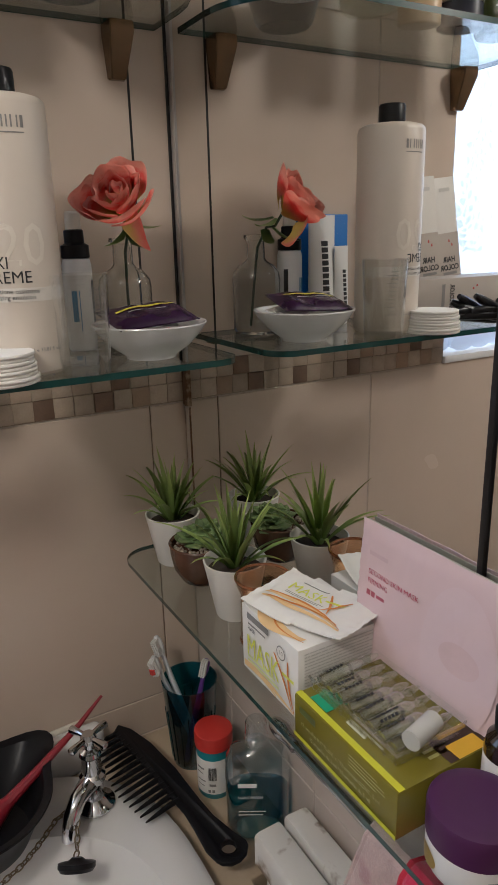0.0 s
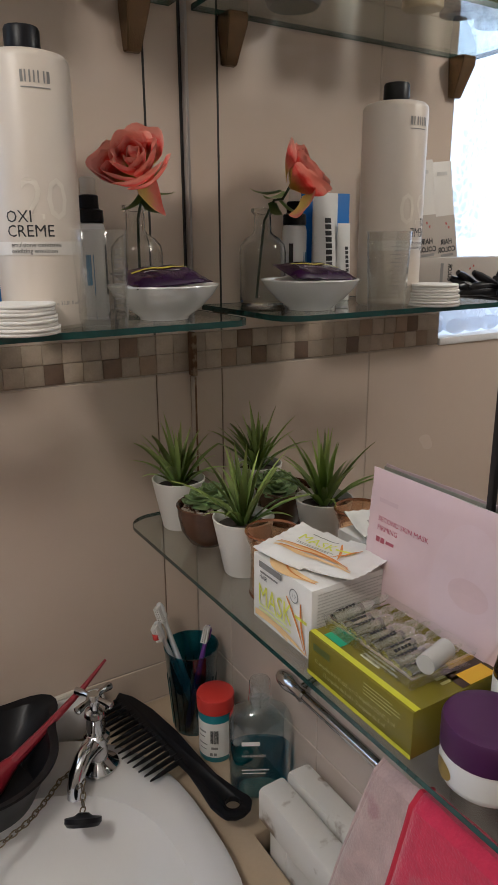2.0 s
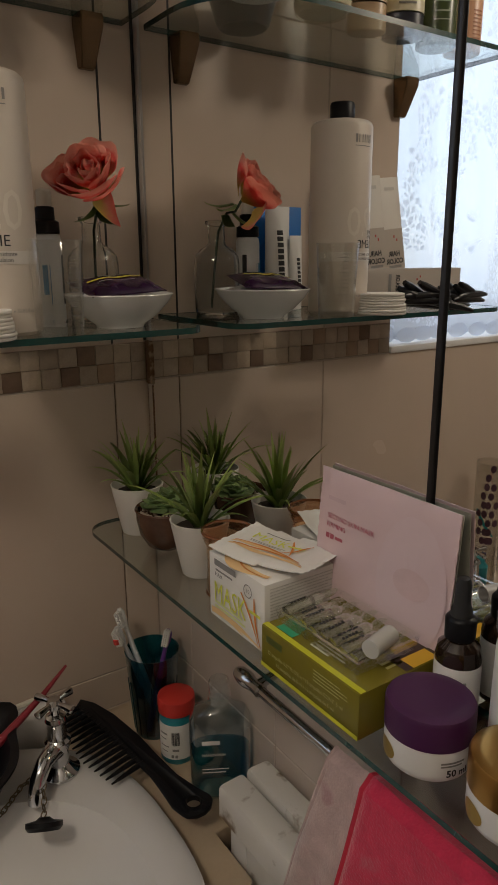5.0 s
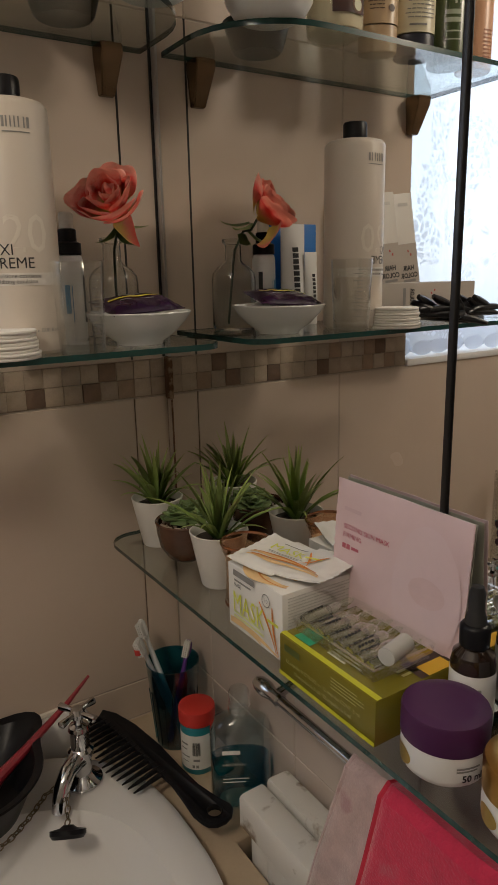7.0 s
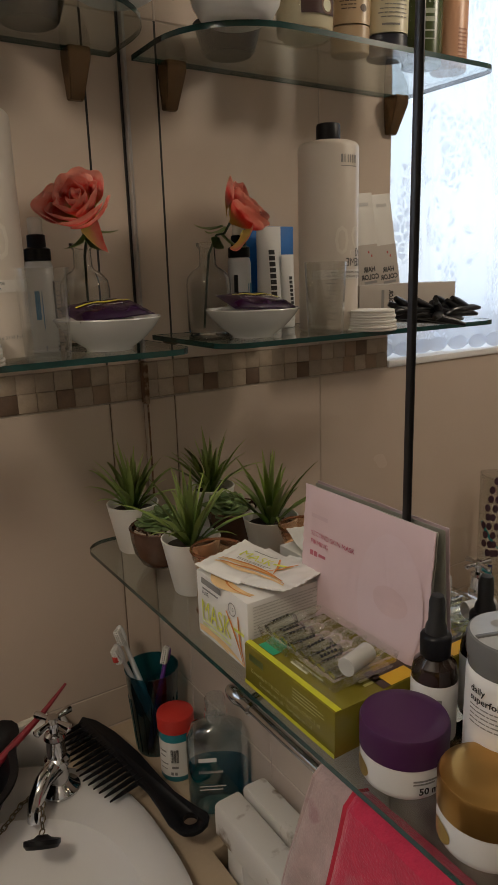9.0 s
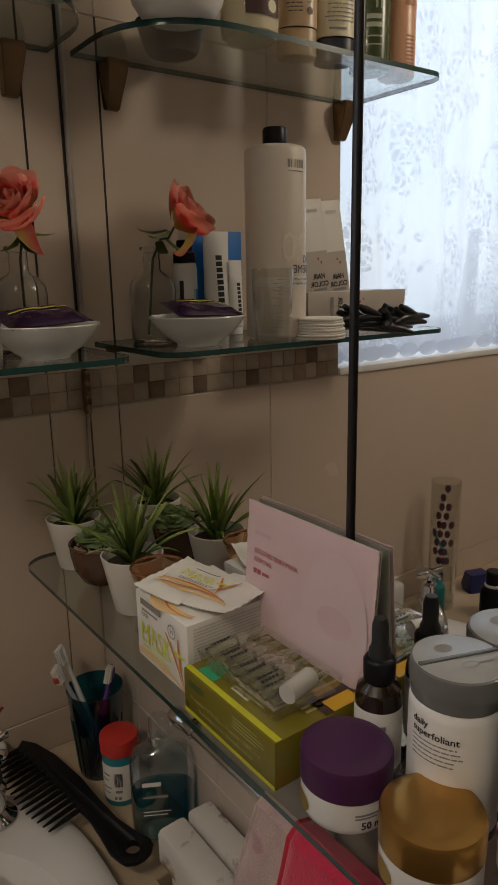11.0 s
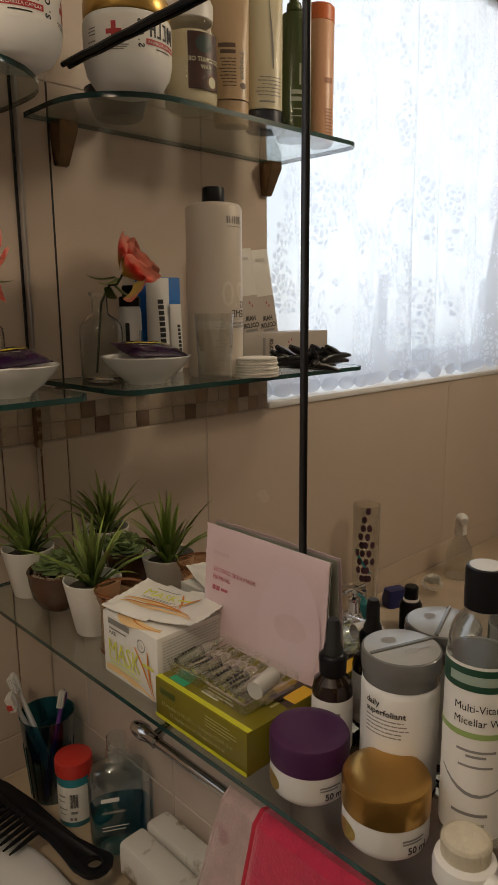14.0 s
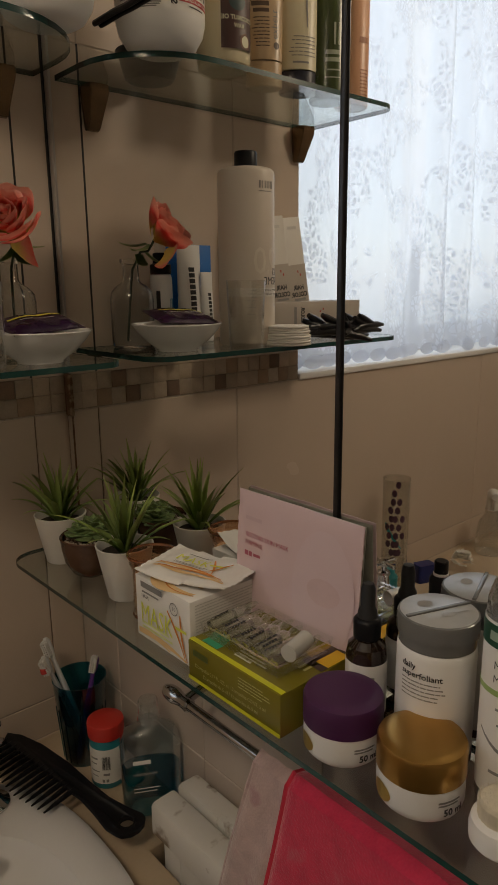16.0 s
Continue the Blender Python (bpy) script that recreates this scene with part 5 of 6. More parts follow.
def petal(size, curve, width, flare, seed, tint=1.0):
    bm = bmesh.new()
    uvl = bm.loops.layers.uv.new("uv")
    nu, nv = 12, 9
    rows = []
    for j in range(nv + 1):
        v = j / nv
        row = []
        for i in range(nu + 1):
            u = i / nu * 2 - 1
            half = width * (0.35 + 0.65 * math.sin(math.pi * min(0.62, v * 0.62) + 0.12)) * (1 - 0.35 * max(0, v - 0.75) * 4 * 0.25)
            g = u * half
            vv = v * (1 - 0.16 * u * u * v)
            rad = 0.15 + curve * math.sin(vv * 1.75) + flare * max(0, vv - 0.62) ** 1.5 * 2.2
            rip = 0.07 * math.sin(u * 5 + seed) * v * v * v + 0.05 * noise.noise((u * 2, v * 2, seed))
            row.append(bm.verts.new(((rad + rip) * math.cos(g) * size, (rad + rip) * math.sin(g) * size, (vv * 1.0 + rip * 0.5) * size)))
        rows.append(row)
    for j in range(nv):
        for i in range(nu):
            f = bm.faces.new((rows[j][i], rows[j][i + 1], rows[j + 1][i + 1], rows[j + 1][i]))
            for lp, (a, b) in zip(f.loops, ((i, j), (i + 1, j), (i + 1, j + 1), (i, j + 1))):
                lp[uvl].uv = (a / nu + seed, b / nv * tint)
    bmesh.ops.solidify(bm, geom=bm.faces[:], thickness=0.0006)
    return link_mesh("petal", bm, PETAL, 70)


rose = thing("silk_rose", "coral pink silk rose with yellow-backed petals", "flower")
axis = Vector((-0.55, -0.50, 0.62)).normalized()
RC = Vector((0.254, 0.774, 1.602))
rot_m = axis.to_track_quat("Z", "X").to_matrix().to_4x4()
k = 0
for cnt, size, curve, width, flare, dz, op in ((3, 0.024, 0.20, 1.5, 0.0, 0.010, 0), (4, 0.029, 0.44, 1.2, 0.05, 0.006, 2), (5, 0.033, 0.66, 1.05, 0.12, 0.002, 4), (5, 0.036, 0.86, 1.0, 0.22, -0.002, 4)):
    for q in range(cnt):
        me = petal(size, curve, width, flare, k * 1.7)
        ob = new("petal", me)
        ob.parent = rose
        ob.matrix_basis = Matrix.Translation(RC - axis * (0.020 - dz)) @ rot_m @ Matrix.Rotation(2 * math.pi * q / cnt + 0.7 * k, 4, "Z") @ Matrix.Rotation(radians(op + rng.uniform(-5, 7)), 4, "Y") @ Matrix.Diagonal((1.0, 1.0, rng.uniform(1.05, 1.22), 1))
        k += 1
ob = new("petal", petal(0.029, 0.80, 1.15, 0.20, 55.0, 0.60))
ob.parent = rose
ob.matrix_basis = Matrix.Translation(RC + Vector((0.004, 0.002, -0.026))) @ Vector((0.75, -0.52, 0.10)).to_track_quat("Z", "X").to_matrix().to_4x4() @ Matrix.Rotation(2.2, 4, "Z")
STEM = surface("dark_green_stem", (0.025, 0.045, 0.018), 0.5, vary=0.3)
part("stem", pipe([RC - axis * 0.018, RC - axis * 0.030 + Vector((0.002, 0, -0.010)), (0.275, 0.806, 1.572), (0.277, 0.826, 1.548), (0.279, 0.833, 1.50), (0.282, 0.838, 1.452)], 0.0017, 8), STEM, rose)
rl = blade(0.042, 0.021, 0.8, 0.3)
for px, py, pz, dx, dy, dz in ((0.268, 0.796, 1.582, 0.9, -0.3, -0.5), (0.272, 0.800, 1.576, -0.6, -0.2, -0.75), (0.270, 0.800, 1.584, 0.5, 0.6, -0.2), (0.276, 0.808, 1.570, 0.2, -0.7, -0.7)):
    ob = new("leaf", rl)
    ob.parent = rose
    ob.matrix_basis = Matrix.Translation((px, py, pz)) @ Vector((dx, dy, dz)).to_track_quat("Z", "X").to_matrix().to_4x4()

sp = thing("spray_bottle", "small white spray bottle with a black collar", "bottle", at(0.222, 0.836, ZU))
sp.scale = (1.0, 1.0, 1.13)
part("bottle", lathe([(0, 0.0005), (0.0155, 0.0005), (0.0165, 0.003), (0.0165, 0.084), (0.0150, 0.090), (0.009, 0.093), (0, 0.093)], 32), surface("cloudy_white_plastic", (0.70, 0.70, 0.70), 0.4), sp)
part("collar", lathe([(0.0150, 0.091), (0.0158, 0.092), (0.0155, 0.103), (0.0110, 0.105), (0.0108, 0.117), (0.009, 0.118)], 32), BLACKP, sp)
part("nozzle", lathe([(0.0085, 0.117), (0.0085, 0.133), (0.0070, 0.135), (0, 0.135)], 24), surface("cream_nozzle", (0.66, 0.62, 0.55), 0.45), sp)
part("print", bars([(-0.003, 0.003, 0.020, 0.070)], round_map(0.0166, 320)), INK, sp)
part("print", bars([(-0.004, 0.002, 0.030, 0.060), (0.004, 0.005, 0.02, 0.06)], round_map(0.0166, 240)), surface("blue_print", (0.05, 0.22, 0.40), 0.4), sp)

pads = thing("cotton_pads", "stack of round white cotton pads", "cotton pads", at(0.101, 0.692, ZU))
pads.scale = (0.85, 0.85, 0.31)
COT = surface("cotton", (0.80, 0.77, 0.72), 0.95, vary=0.05, scale=90, bump=0.4, spec=0.1)
for k in range(8):
    part("pad", lathe([(0, 0.0002), (0.0380, 0.0003), (0.0386, 0.0012), (0.0386, 0.0100), (0.0380, 0.0111), (0, 0.0112)], 36), COT, pads, "", pose(0.0009 * math.sin(k * 2.0), 0.0009 * math.cos(k * 3.1), 0.0003 + 0.0113 * k) @ Matrix.Diagonal((1.06 - 0.016 * k, 1.06 - 0.016 * k, 1, 1)))

# cartons and tubes farther along
HCB = surface("white_carton", (0.66, 0.63, 0.58), 0.45, vary=0.03)
HCG = surface("warm_grey_print", (0.44, 0.39, 0.34), 0.5, vary=0.06)


def colour_box(m, w, d, h, label):
    b = thing("hair_colour_box", label, "box", m, "hair colour cartons")
    part("carton", box(-w / 2, w / 2, -d / 2, d / 2, 0.0003, h, 0.0008), HCB, b)
    f = flat_map((-w / 2, -d / 2, 0), *FACE_S)
    part("panel", bars([(0.0005, w - 0.0005, 0.002, h * 0.60)], f), HCG, b)
    f2 = flat_map((-w / 2, -d / 2, 0), *FACE_S, proud=0.001)
    part("print", words("HAIR", 0.011, f2, w / 2, h * 0.385, "CENTER", bold=0.0004), INK, b)
    part("print", words("COLOR", 0.011, f2, w / 2, h * 0.325, "CENTER", bold=0.0004), INK, b)
    part("print", bars([(w * 0.2, w * 0.8, h * 0.29, h * 0.31)], f2), GREY_INK, b)
    part("print", bars([(w * 0.3, w * 0.36, h * 0.50, h * 0.52), (w * 0.42, w * 0.48, h * 0.53, h * 0.55)], f2), surface("red_dot", (0.40, 0.05, 0.04), 0.5), b)
    part("fine_print", bars([(w * 0.25, w * 0.72, h * 0.90, h * 0.925)], f2), FAINT_INK, b)
    return b


for x, lean in ((0.018, 4), (-0.030, 5), (-0.073, 6)):
    colour_box(pose(x, 0.842, ZU, -5, lean, 0), 0.046, 0.034, 0.198, "white and beige hair colour carton leaning upright")
lb = thing("hair_colour_box", "long beige hair colour carton lying flat", "box", at(-0.052, 0.795, ZU), "hair colour cartons")
part("carton", box(-0.105, 0.105, -0.025, 0.025, 0.0003, 0.058, 0.0008), HCG, lb)
f = flat_map((-0.105, -0.025, 0), *FACE_S)
part("print", words("HAIR COLOR", 0.012, f, 0.150, 0.006, bold=0.0004, turn=90, squeeze=0.6), INK, lb)
part("print", bars([(0.160, 0.166, 0.006, 0.050)], f), GREY_INK, lb)
part("print", bars([(0.095, 0.098, 0.044, 0.047), (0.102, 0.105, 0.040, 0.043)], f), surface("red_dot", (0.40, 0.05, 0.04), 0.5), lb)


def squeeze_tube(m, w, h, body, cap, capz, label, th_=0.030, group=""):
    """A tube that stands on its cap and narrows to a flat crimp."""
    t = thing("cosmetic_tube", label, "tube", m, group)
    loops = []
    for i in range(9):
        v = i / 8
        z = capz + (h - capz) * v
        a = w / 2 * (0.94 + 0.06 * v)
        b = th_ / 2 * (1 - v ** 1.6) + 0.0008
        loops.append([(a * math.cos(2 * math.pi * k / 36), b * math.sin(2 * math.pi * k / 36), z) for k in range(36)])
    part("tube", loft(loops), body, t)
    part("cap", lathe([(0, 0.0004), (w * 0.42, 0.0004), (w * 0.46, 0.002), (w * 0.46, capz - 0.001), (w * 0.40, capz + 0.0004), (0, capz + 0.0004)], 36, squash=th_ / w), cap, t)
    return t, (lambda a, b: Vector((a, -(th_ / 2 * (1 - max(0, (b - capz) / (h - capz)) ** 1.6) + 0.0008) * math.sqrt(max(0.02, 1 - (a / (w / 2 * 0.97)) ** 2)) - 0.0006, b)))


t1, tf = squeeze_tube(at(0.166, 0.842, ZU, 8), 0.040, 0.146, WHITE, WHITE, 0.016, "white cosmetic tube with black upright print", 0.028)
part("print", bars([(-0.006, 0.004, 0.030 + 0.0085 * k, 0.0365 + 0.0085 * k) for k in range(10)], tf), INK, t1)
t2, tf = squeeze_tube(at(0.140, 0.832, ZU, -4), 0.024, 0.106, WHITE, WHITE, 0.012, "slim white cosmetic tube", 0.018)
part("print", bars([(-0.004, 0.002, 0.022 + 0.006 * k, 0.0265 + 0.006 * k) for k in range(9)], tf), INK, t2)
solid("blue_carton", box(0.106, 0.192, 0.862, 0.875, ZU + 0.0005, ZU + 0.148, 0.001), surface("bright_blue_card", (0.01, 0.15, 0.50), 0.4, vary=0.08), "bright blue carton behind the tubes", "box")

# black hair clips
CLIP = surface("black_clip_plastic", (0.010, 0.010, 0.013), 0.28, vary=0.2)
for k in range(12):
    cx, cy, g = -0.060 + 0.020 * (k % 5) - 0.008 * (k // 5), 0.690 + 0.012 * math.sin(k * 2.3), rng.uniform(-35, 35)
    hc = thing("hair_clip", "black plastic sectioning hair clip", "hair clip", pose(cx, cy, ZU + 0.006 + 0.006 * (k // 4), rng.uniform(-6, 6), rng.uniform(-12, 4), g), "pile of hair clips")
    part("jaw", pipe([(-0.038, 0, 0.0), (-0.02, 0, 0.0022), (0.01, 0, 0.003), (0.034, 0, 0.002), (0.040, 0, 0.0)], [0.0025, 0.005, 0.0065, 0.0055, 0.003], 10), CLIP, hc)
    part("lever", pipe([(-0.006, 0, 0.004), (0.010, 0, 0.010), (0.026, 0, 0.016), (0.036, 0, 0.021)], [0.004, 0.0055, 0.006, 0.0036], 10), CLIP, hc)

# ------------------------------------------------------------------ upper corner shelf
GOLD = surface("brushed_gold_lid", (0.50, 0.31, 0.09), 0.30, metal=0.75, vary=0.12)
REDI = surface("red_print", (0.42, 0.025, 0.03), 0.5, vary=0.05)
jr = thing("hair_mask_jar", "white hair mask jar with a gold lid and red banner", "jar", at(0.291, 0.716, ZT))
jr.scale = (0.93, 0.93, 0.88)
part("body", lathe([(0, 0.0005), (0.036, 0.0005), (0.045, 0.006), (0.0535, 0.020), (0.0565, 0.034), (0.0565, 0.084), (0.0545, 0.0875), (0.052, 0.0885)], 56), WHITE, jr)
part("label", lathe([(0.0567, 0.035), (0.0568, 0.036), (0.0568, 0.080), (0.0567, 0.081)], 56), PAPER, jr, "white printed wrap label")
part("lid", lathe([(0.0525, 0.0885), (0.0545, 0.0888), (0.0555, 0.091), (0.0555, 0.108), (0.0540, 0.1115), (0.050, 0.1125), (0, 0.1130)], 56), GOLD, jr, "gold screw lid")
jm = round_map(0.0568, 255)
part("print", bars([(-0.024, -0.020, 0.056, 0.076), (-0.014, -0.010, 0.056, 0.076), (-0.019, -0.015, 0.060, 0.074), (-0.007, -0.0045, 0.056, 0.076), (-0.0045, 0.000, 0.073, 0.076), (-0.0045, 0.000, 0.056, 0.059), (0.003, 0.0055, 0.056, 0.076), (0.0055, 0.010, 0.056, 0.059), (0.012, 0.0145, 0.056, 0.076), (0.018, 0.0205, 0.056, 0.076), (0.0145, 0.018, 0.064, 0.067)], jm), INK, jr)
part("banner", bars([(-0.028, 0.026, 0.046, 0.053)], jm), REDI, jr, "red banner")
part("print", words("MASCARILLA CAPILAR", 0.0050, round_map(0.0571, 255), -0.001, 0.0476, "CENTER"), PAPER, jr)
part("print", bars([(-0.014, 0.012, 0.0415, 0.0430)], jm), INK, jr)
for k, c in enumerate("S.O.S"):
    part("print", words(c, 0.011, jm, 0.036, 0.070 - 0.0072 * k, turn=90, bold=0.0004), INK, jr)
part("cross", bars([(0.056, 0.063, 0.056, 0.062), (0.069, 0.076, 0.056, 0.062), (0.063, 0.069, 0.047, 0.071)], jm), REDI, jr, "red cross")
part("fine_print", bars([(0.048, 0.084, 0.042, 0.0435), (0.050, 0.082, 0.0395, 0.041), (0.054, 0.078, 0.037, 0.0385), (0.092, 0.104, 0.066, 0.0675), (0.092, 0.106, 0.062, 0.0635), (0.092, 0.104, 0.058, 0.0595), (0.092, 0.106, 0.050, 0.0515)], jm), GREY_INK, jr)
part("heart", straws(jm, [((-0.058, 0.066), (-0.048, 0.046), 0.007), ((-0.040, 0.066), (-0.048, 0.046), -0.007), ((-0.058, 0.066), (-0.049, 0.062), -0.004), ((-0.049, 0.062), (-0.040, 0.066), -0.004)], 0.0022), REDI, jr)

cj = thing("coconut_oil_jar", "glass coconut oil jar with a white lid", "jar", at(0.181, 0.732, ZT))
cj.scale = (1.0, 1.0, 1.06)
part("glass", lathe([(0, 0.0005), (0.030, 0.0005), (0.0345, 0.004), (0.0360, 0.012), (0.0360, 0.078), (0.0330, 0.090), (0.0285, 0.096), (0.0300, 0.098), (0.0300, 0.101), (0.0285, 0.103), (0, 0.103)], 48), clear("jar_glass", (0.93, 0.92, 0.86), 1.0), cj)
part("oil", lathe([(0, 0.003), (0.0285, 0.003), (0.0335, 0.007), (0.0345, 0.013), (0.0345, 0.077), (0.0315, 0.088), (0, 0.088)], 44), surface("set_coconut_oil", (0.70, 0.64, 0.50), 0.5, vary=0.05), cj)
part("lid", lathe([(0.0285, 0.103), (0.0312, 0.1035), (0.0315, 0.122), (0.0300, 0.1245), (0, 0.125)], 44), WHITE, cj, "white screw lid")
cm = round_map(0.0362, 276)
part("label", bars([(-0.024, 0.024, 0.020, 0.084)], cm), surface("dark_brown_label", (0.060, 0.022, 0.018), 0.45, vary=0.1), cj, "dark brown label")
cm2 = round_map(0.0366, 276)
part("emblem", disc_on(0.002, 0.071, 0.012, 0.010, cm2), surface("dark_teal_print", (0.03, 0.055, 0.055), 0.5), cj)
part("print", words("COCONUT OIL", 0.0072, cm2, 0.0, 0.051, "CENTER", bold=0.0002), CREAMI, cj)
part("print", words("RAW", 0.0065, cm2, 0.0, 0.043, "CENTER", bold=0.0002), CREAMI, cj)
part("coconut", disc_on(-0.010, 0.029, 0.009, 0.009, cm2), surface("coconut_shell_print", (0.16, 0.08, 0.045), 0.6), cj)
part("coconut", disc_on(-0.010, 0.029, 0.0065, 0.0065, round_map(0.0369, 276)), CREAMI, cj)

TAN = surface("tan_pearl_plastic", (0.52, 0.37, 0.22), 0.33, vary=0.05)
CREAMT = surface("cream_tube_plastic", (0.66, 0.60, 0.42), 0.36, vary=0.04)
NAVY = surface("navy_cap", (0.012, 0.014, 0.030), 0.35)
t3, tf = squeeze_tube(at(0.090, 0.752, ZT, 30), 0.056, 0.205, TAN, TAN, 0.034, "tan hair treatment tube standing on its cap", 0.040)
part("print", bars([(-0.004, 0.020, 0.102, 0.108), (-0.004, 0.018, 0.094, 0.099)] + lines_of(rng, -0.004, 0.021, 0.088, 9, 0.0045, 0.0014, 0.25), tf), surface("brown_ink", (0.10, 0.06, 0.04), 0.5), t3)
part("print", words("expert", 0.014, tf, -0.010, 0.060, turn=90), GREY_INK, t3)
part("mark", disc_on(-0.014, 0.052, 0.0045, 0.0045, tf), surface("brown_ink", (0.10, 0.06, 0.04), 0.5), t3)
t4, tf = squeeze_tube(at(0.030, 0.745, ZT, 30), 0.060, 0.235, CREAMT, NAVY, 0.030, "cream conditioner tube on a navy cap", 0.044)
part("print", bars([(-0.020, 0.020, 0.188, 0.202)], tf), INK, t4)
part("print", bars([(-0.016, 0.016, 0.192, 0.198)], lambda a, b: tf(a, b) + Vector((0, -0.0004, 0))), CREAMI, t4)
part("fine_print", bars(lines_of(rng, -0.022, 0.020, 0.074, 6, 0.005, 0.0014, 0.3) + [(-0.012, 0.012, 0.038, 0.0405)], tf), GREY_INK, t4)
part("print", straws(tf, [((-0.010, 0.085), (-0.006, 0.180), 0.001)], 0.003), GREY_INK, t4)

GREENB = surface("olive_green_plastic", (0.055, 0.080, 0.022), 0.26, vary=0.08)
gbt = thing("green_bottle", "dark olive shampoo bottle with a pump neck", "bottle", at(-0.040, 0.748, ZT))
part("body", lathe([(0, 0.0005), (0.026, 0.0005), (0.028, 0.003), (0.0275, 0.130), (0.024, 0.165), (0.019, 0.180), (0.010, 0.186), (0, 0.186)], 44), GREENB, gbt)
part("cap", lathe([(0.011, 0.185), (0.012, 0.187), (0.011, 0.196), (0.007, 0.198), (0.0075, 0.203), (0.011, 0.206), (0.009, 0.211), (0, 0.212)], 28), GREENB, gbt)
part("print", bars([(-0.010, -0.007, 0.075, 0.105), (-0.003, 0.000, 0.075, 0.105), (-0.010, 0.012, 0.062, 0.068), (-0.010, 0.012, 0.052, 0.058), (-0.010, 0.010, 0.040, 0.042), (-0.010, 0.012, 0.030, 0.0315)], round_map(0.0278, 300)), surface("pale_green_print", (0.40, 0.44, 0.32), 0.5), gbt)
obt = thing("peach_bottle", "peach shampoo bottle with an orange cap", "bottle", at(-0.096, 0.748, ZT))
part("body", lathe([(0, 0.0005), (0.024, 0.0005), (0.026, 0.003), (0.0262, 0.180), (0.0255, 0.182)], 40), surface("peach_plastic", (0.66, 0.36, 0.21), 0.36, vary=0.04), obt)
part("cap", lathe([(0.0255, 0.1815), (0.0264, 0.182), (0.0264, 0.203), (0.024, 0.206), (0, 0.2065)], 40), surface("orange_cap", (0.62, 0.14, 0.03), 0.38), obt, "orange flip cap")
part("print", bars([(-0.014, 0.002, 0.090, 0.098)] + [(-0.016, 0.000, 0.016 + 0.005 * k, 0.0178 + 0.005 * k) for k in range(8)], round_map(0.0262, 290)), surface("rust_print", (0.40, 0.16, 0.08), 0.5), obt)
blk = thing("hair_tint_bowl", "dark green plastic mixing bowl on the upper shelf", "bowl", at(0.235, 0.825, ZT))
part("bowl", lathe([(0, 0.0005), (0.030, 0.0005), (0.034, 0.004), (0.044, 0.036), (0.0455, 0.037), (0.0430, 0.036), (0.031, 0.006), (0, 0.005)], 36), surface("dark_green_plastic", (0.015, 0.030, 0.026), 0.3), blk)

# ------------------------------------------------------------------ on the washstand
TEAL = clear("teal_plastic", (0.17, 0.47, 0.56), 0.9, 0.08, 0.05, 2.5)
tc_ = thing("toothbrush_cup", "translucent teal plastic tumbler", "cup", at(0.315, 0.800, ZC))
part("wall", lathe([(0, 0.004), (0.0255, 0.004), (0.026, 0.0004), (0.0275, 0.0004), (0.0285, 0.003), (0.0380, 0.128), (0.0385, 0.1305), (0.0368, 0.1305), (0.0265, 0.006), (0, 0.006)], 44), TEAL, tc_)
for k in range(18):
    g = 2 * math.pi * k / 18
    part("flute", pipe([(0.0288 * math.cos(g), 0.0288 * math.sin(g), 0.006), (0.0352 * math.cos(g), 0.0352 * math.sin(g), 0.090)], 0.0008, 5), TEAL, tc_)


def toothbrush(foot, head_p, body, bris, label):
    a, b = Vector(foot), Vector(head_p)
    d = (b - a).normalized()
    L_ = (b - a).length
    tb = thing("toothbrush", label, "toothbrush", group="toothbrushes in the tumbler")
    part("handle", pipe([a, a + d * L_ * 0.3, a + d * L_ * 0.55, a + d * L_ * 0.8, a + d * L_ * 0.86], [0.004, 0.0055, 0.0045, 0.0030, 0.0038], 12), body, tb)
    side = Vector((-0.72, -0.70, 0)).normalized()
    side = (side - d * side.dot(d)).normalized()
    part("head", pipe([a + d * L_ * 0.84, a + d * L_ * 0.90, a + d * L_ * 0.97, b], [0.0038, 0.0058, 0.0058, 0.003], 12), body, tb)
    bm = bmesh.new()
    for i in range(8):
        for j in range(3):
            o = a + d * (L_ * 0.87 + 0.0030 * i) + d.cross(side) * (j - 1) * 0.003 + side * 0.003
            pipe([o, o + side * 0.0105], 0.0013, 6, bm)
    part("bristles", bm, bris, tb)
    return tb


BRW = surface("white_bristle", (0.75, 0.74, 0.72), 0.7, vary=0.1, bump=0.3)
BRR = surface("red_bristle", (0.55, 0.05, 0.04), 0.7)
toothbrush((0.325, 0.806, 0.858), (0.270, 0.815, 1.022), surface("clear_white_brush", (0.66, 0.66, 0.66), 0.3, trans=0.2), BRW, "white toothbrush with red stripes")
toothbrush((0.300, 0.790, 0.858), (0.338, 0.790, 1.008), surface("violet_brush", (0.15, 0.05, 0.30), 0.35), BRW, "violet toothbrush with white bristles")
toothbrush((0.322, 0.795, 0.860), (0.285, 0.838, 1.036), surface("white_brush", (0.70, 0.70, 0.70), 0.35), BRW, "white toothbrush standing upright")
part("red_bristles", pipe([(0.2668, 0.808, 1.002), (0.2655, 0.807, 1.010)], 0.0048, 10), BRR, bpy.data.objects["toothbrush"])

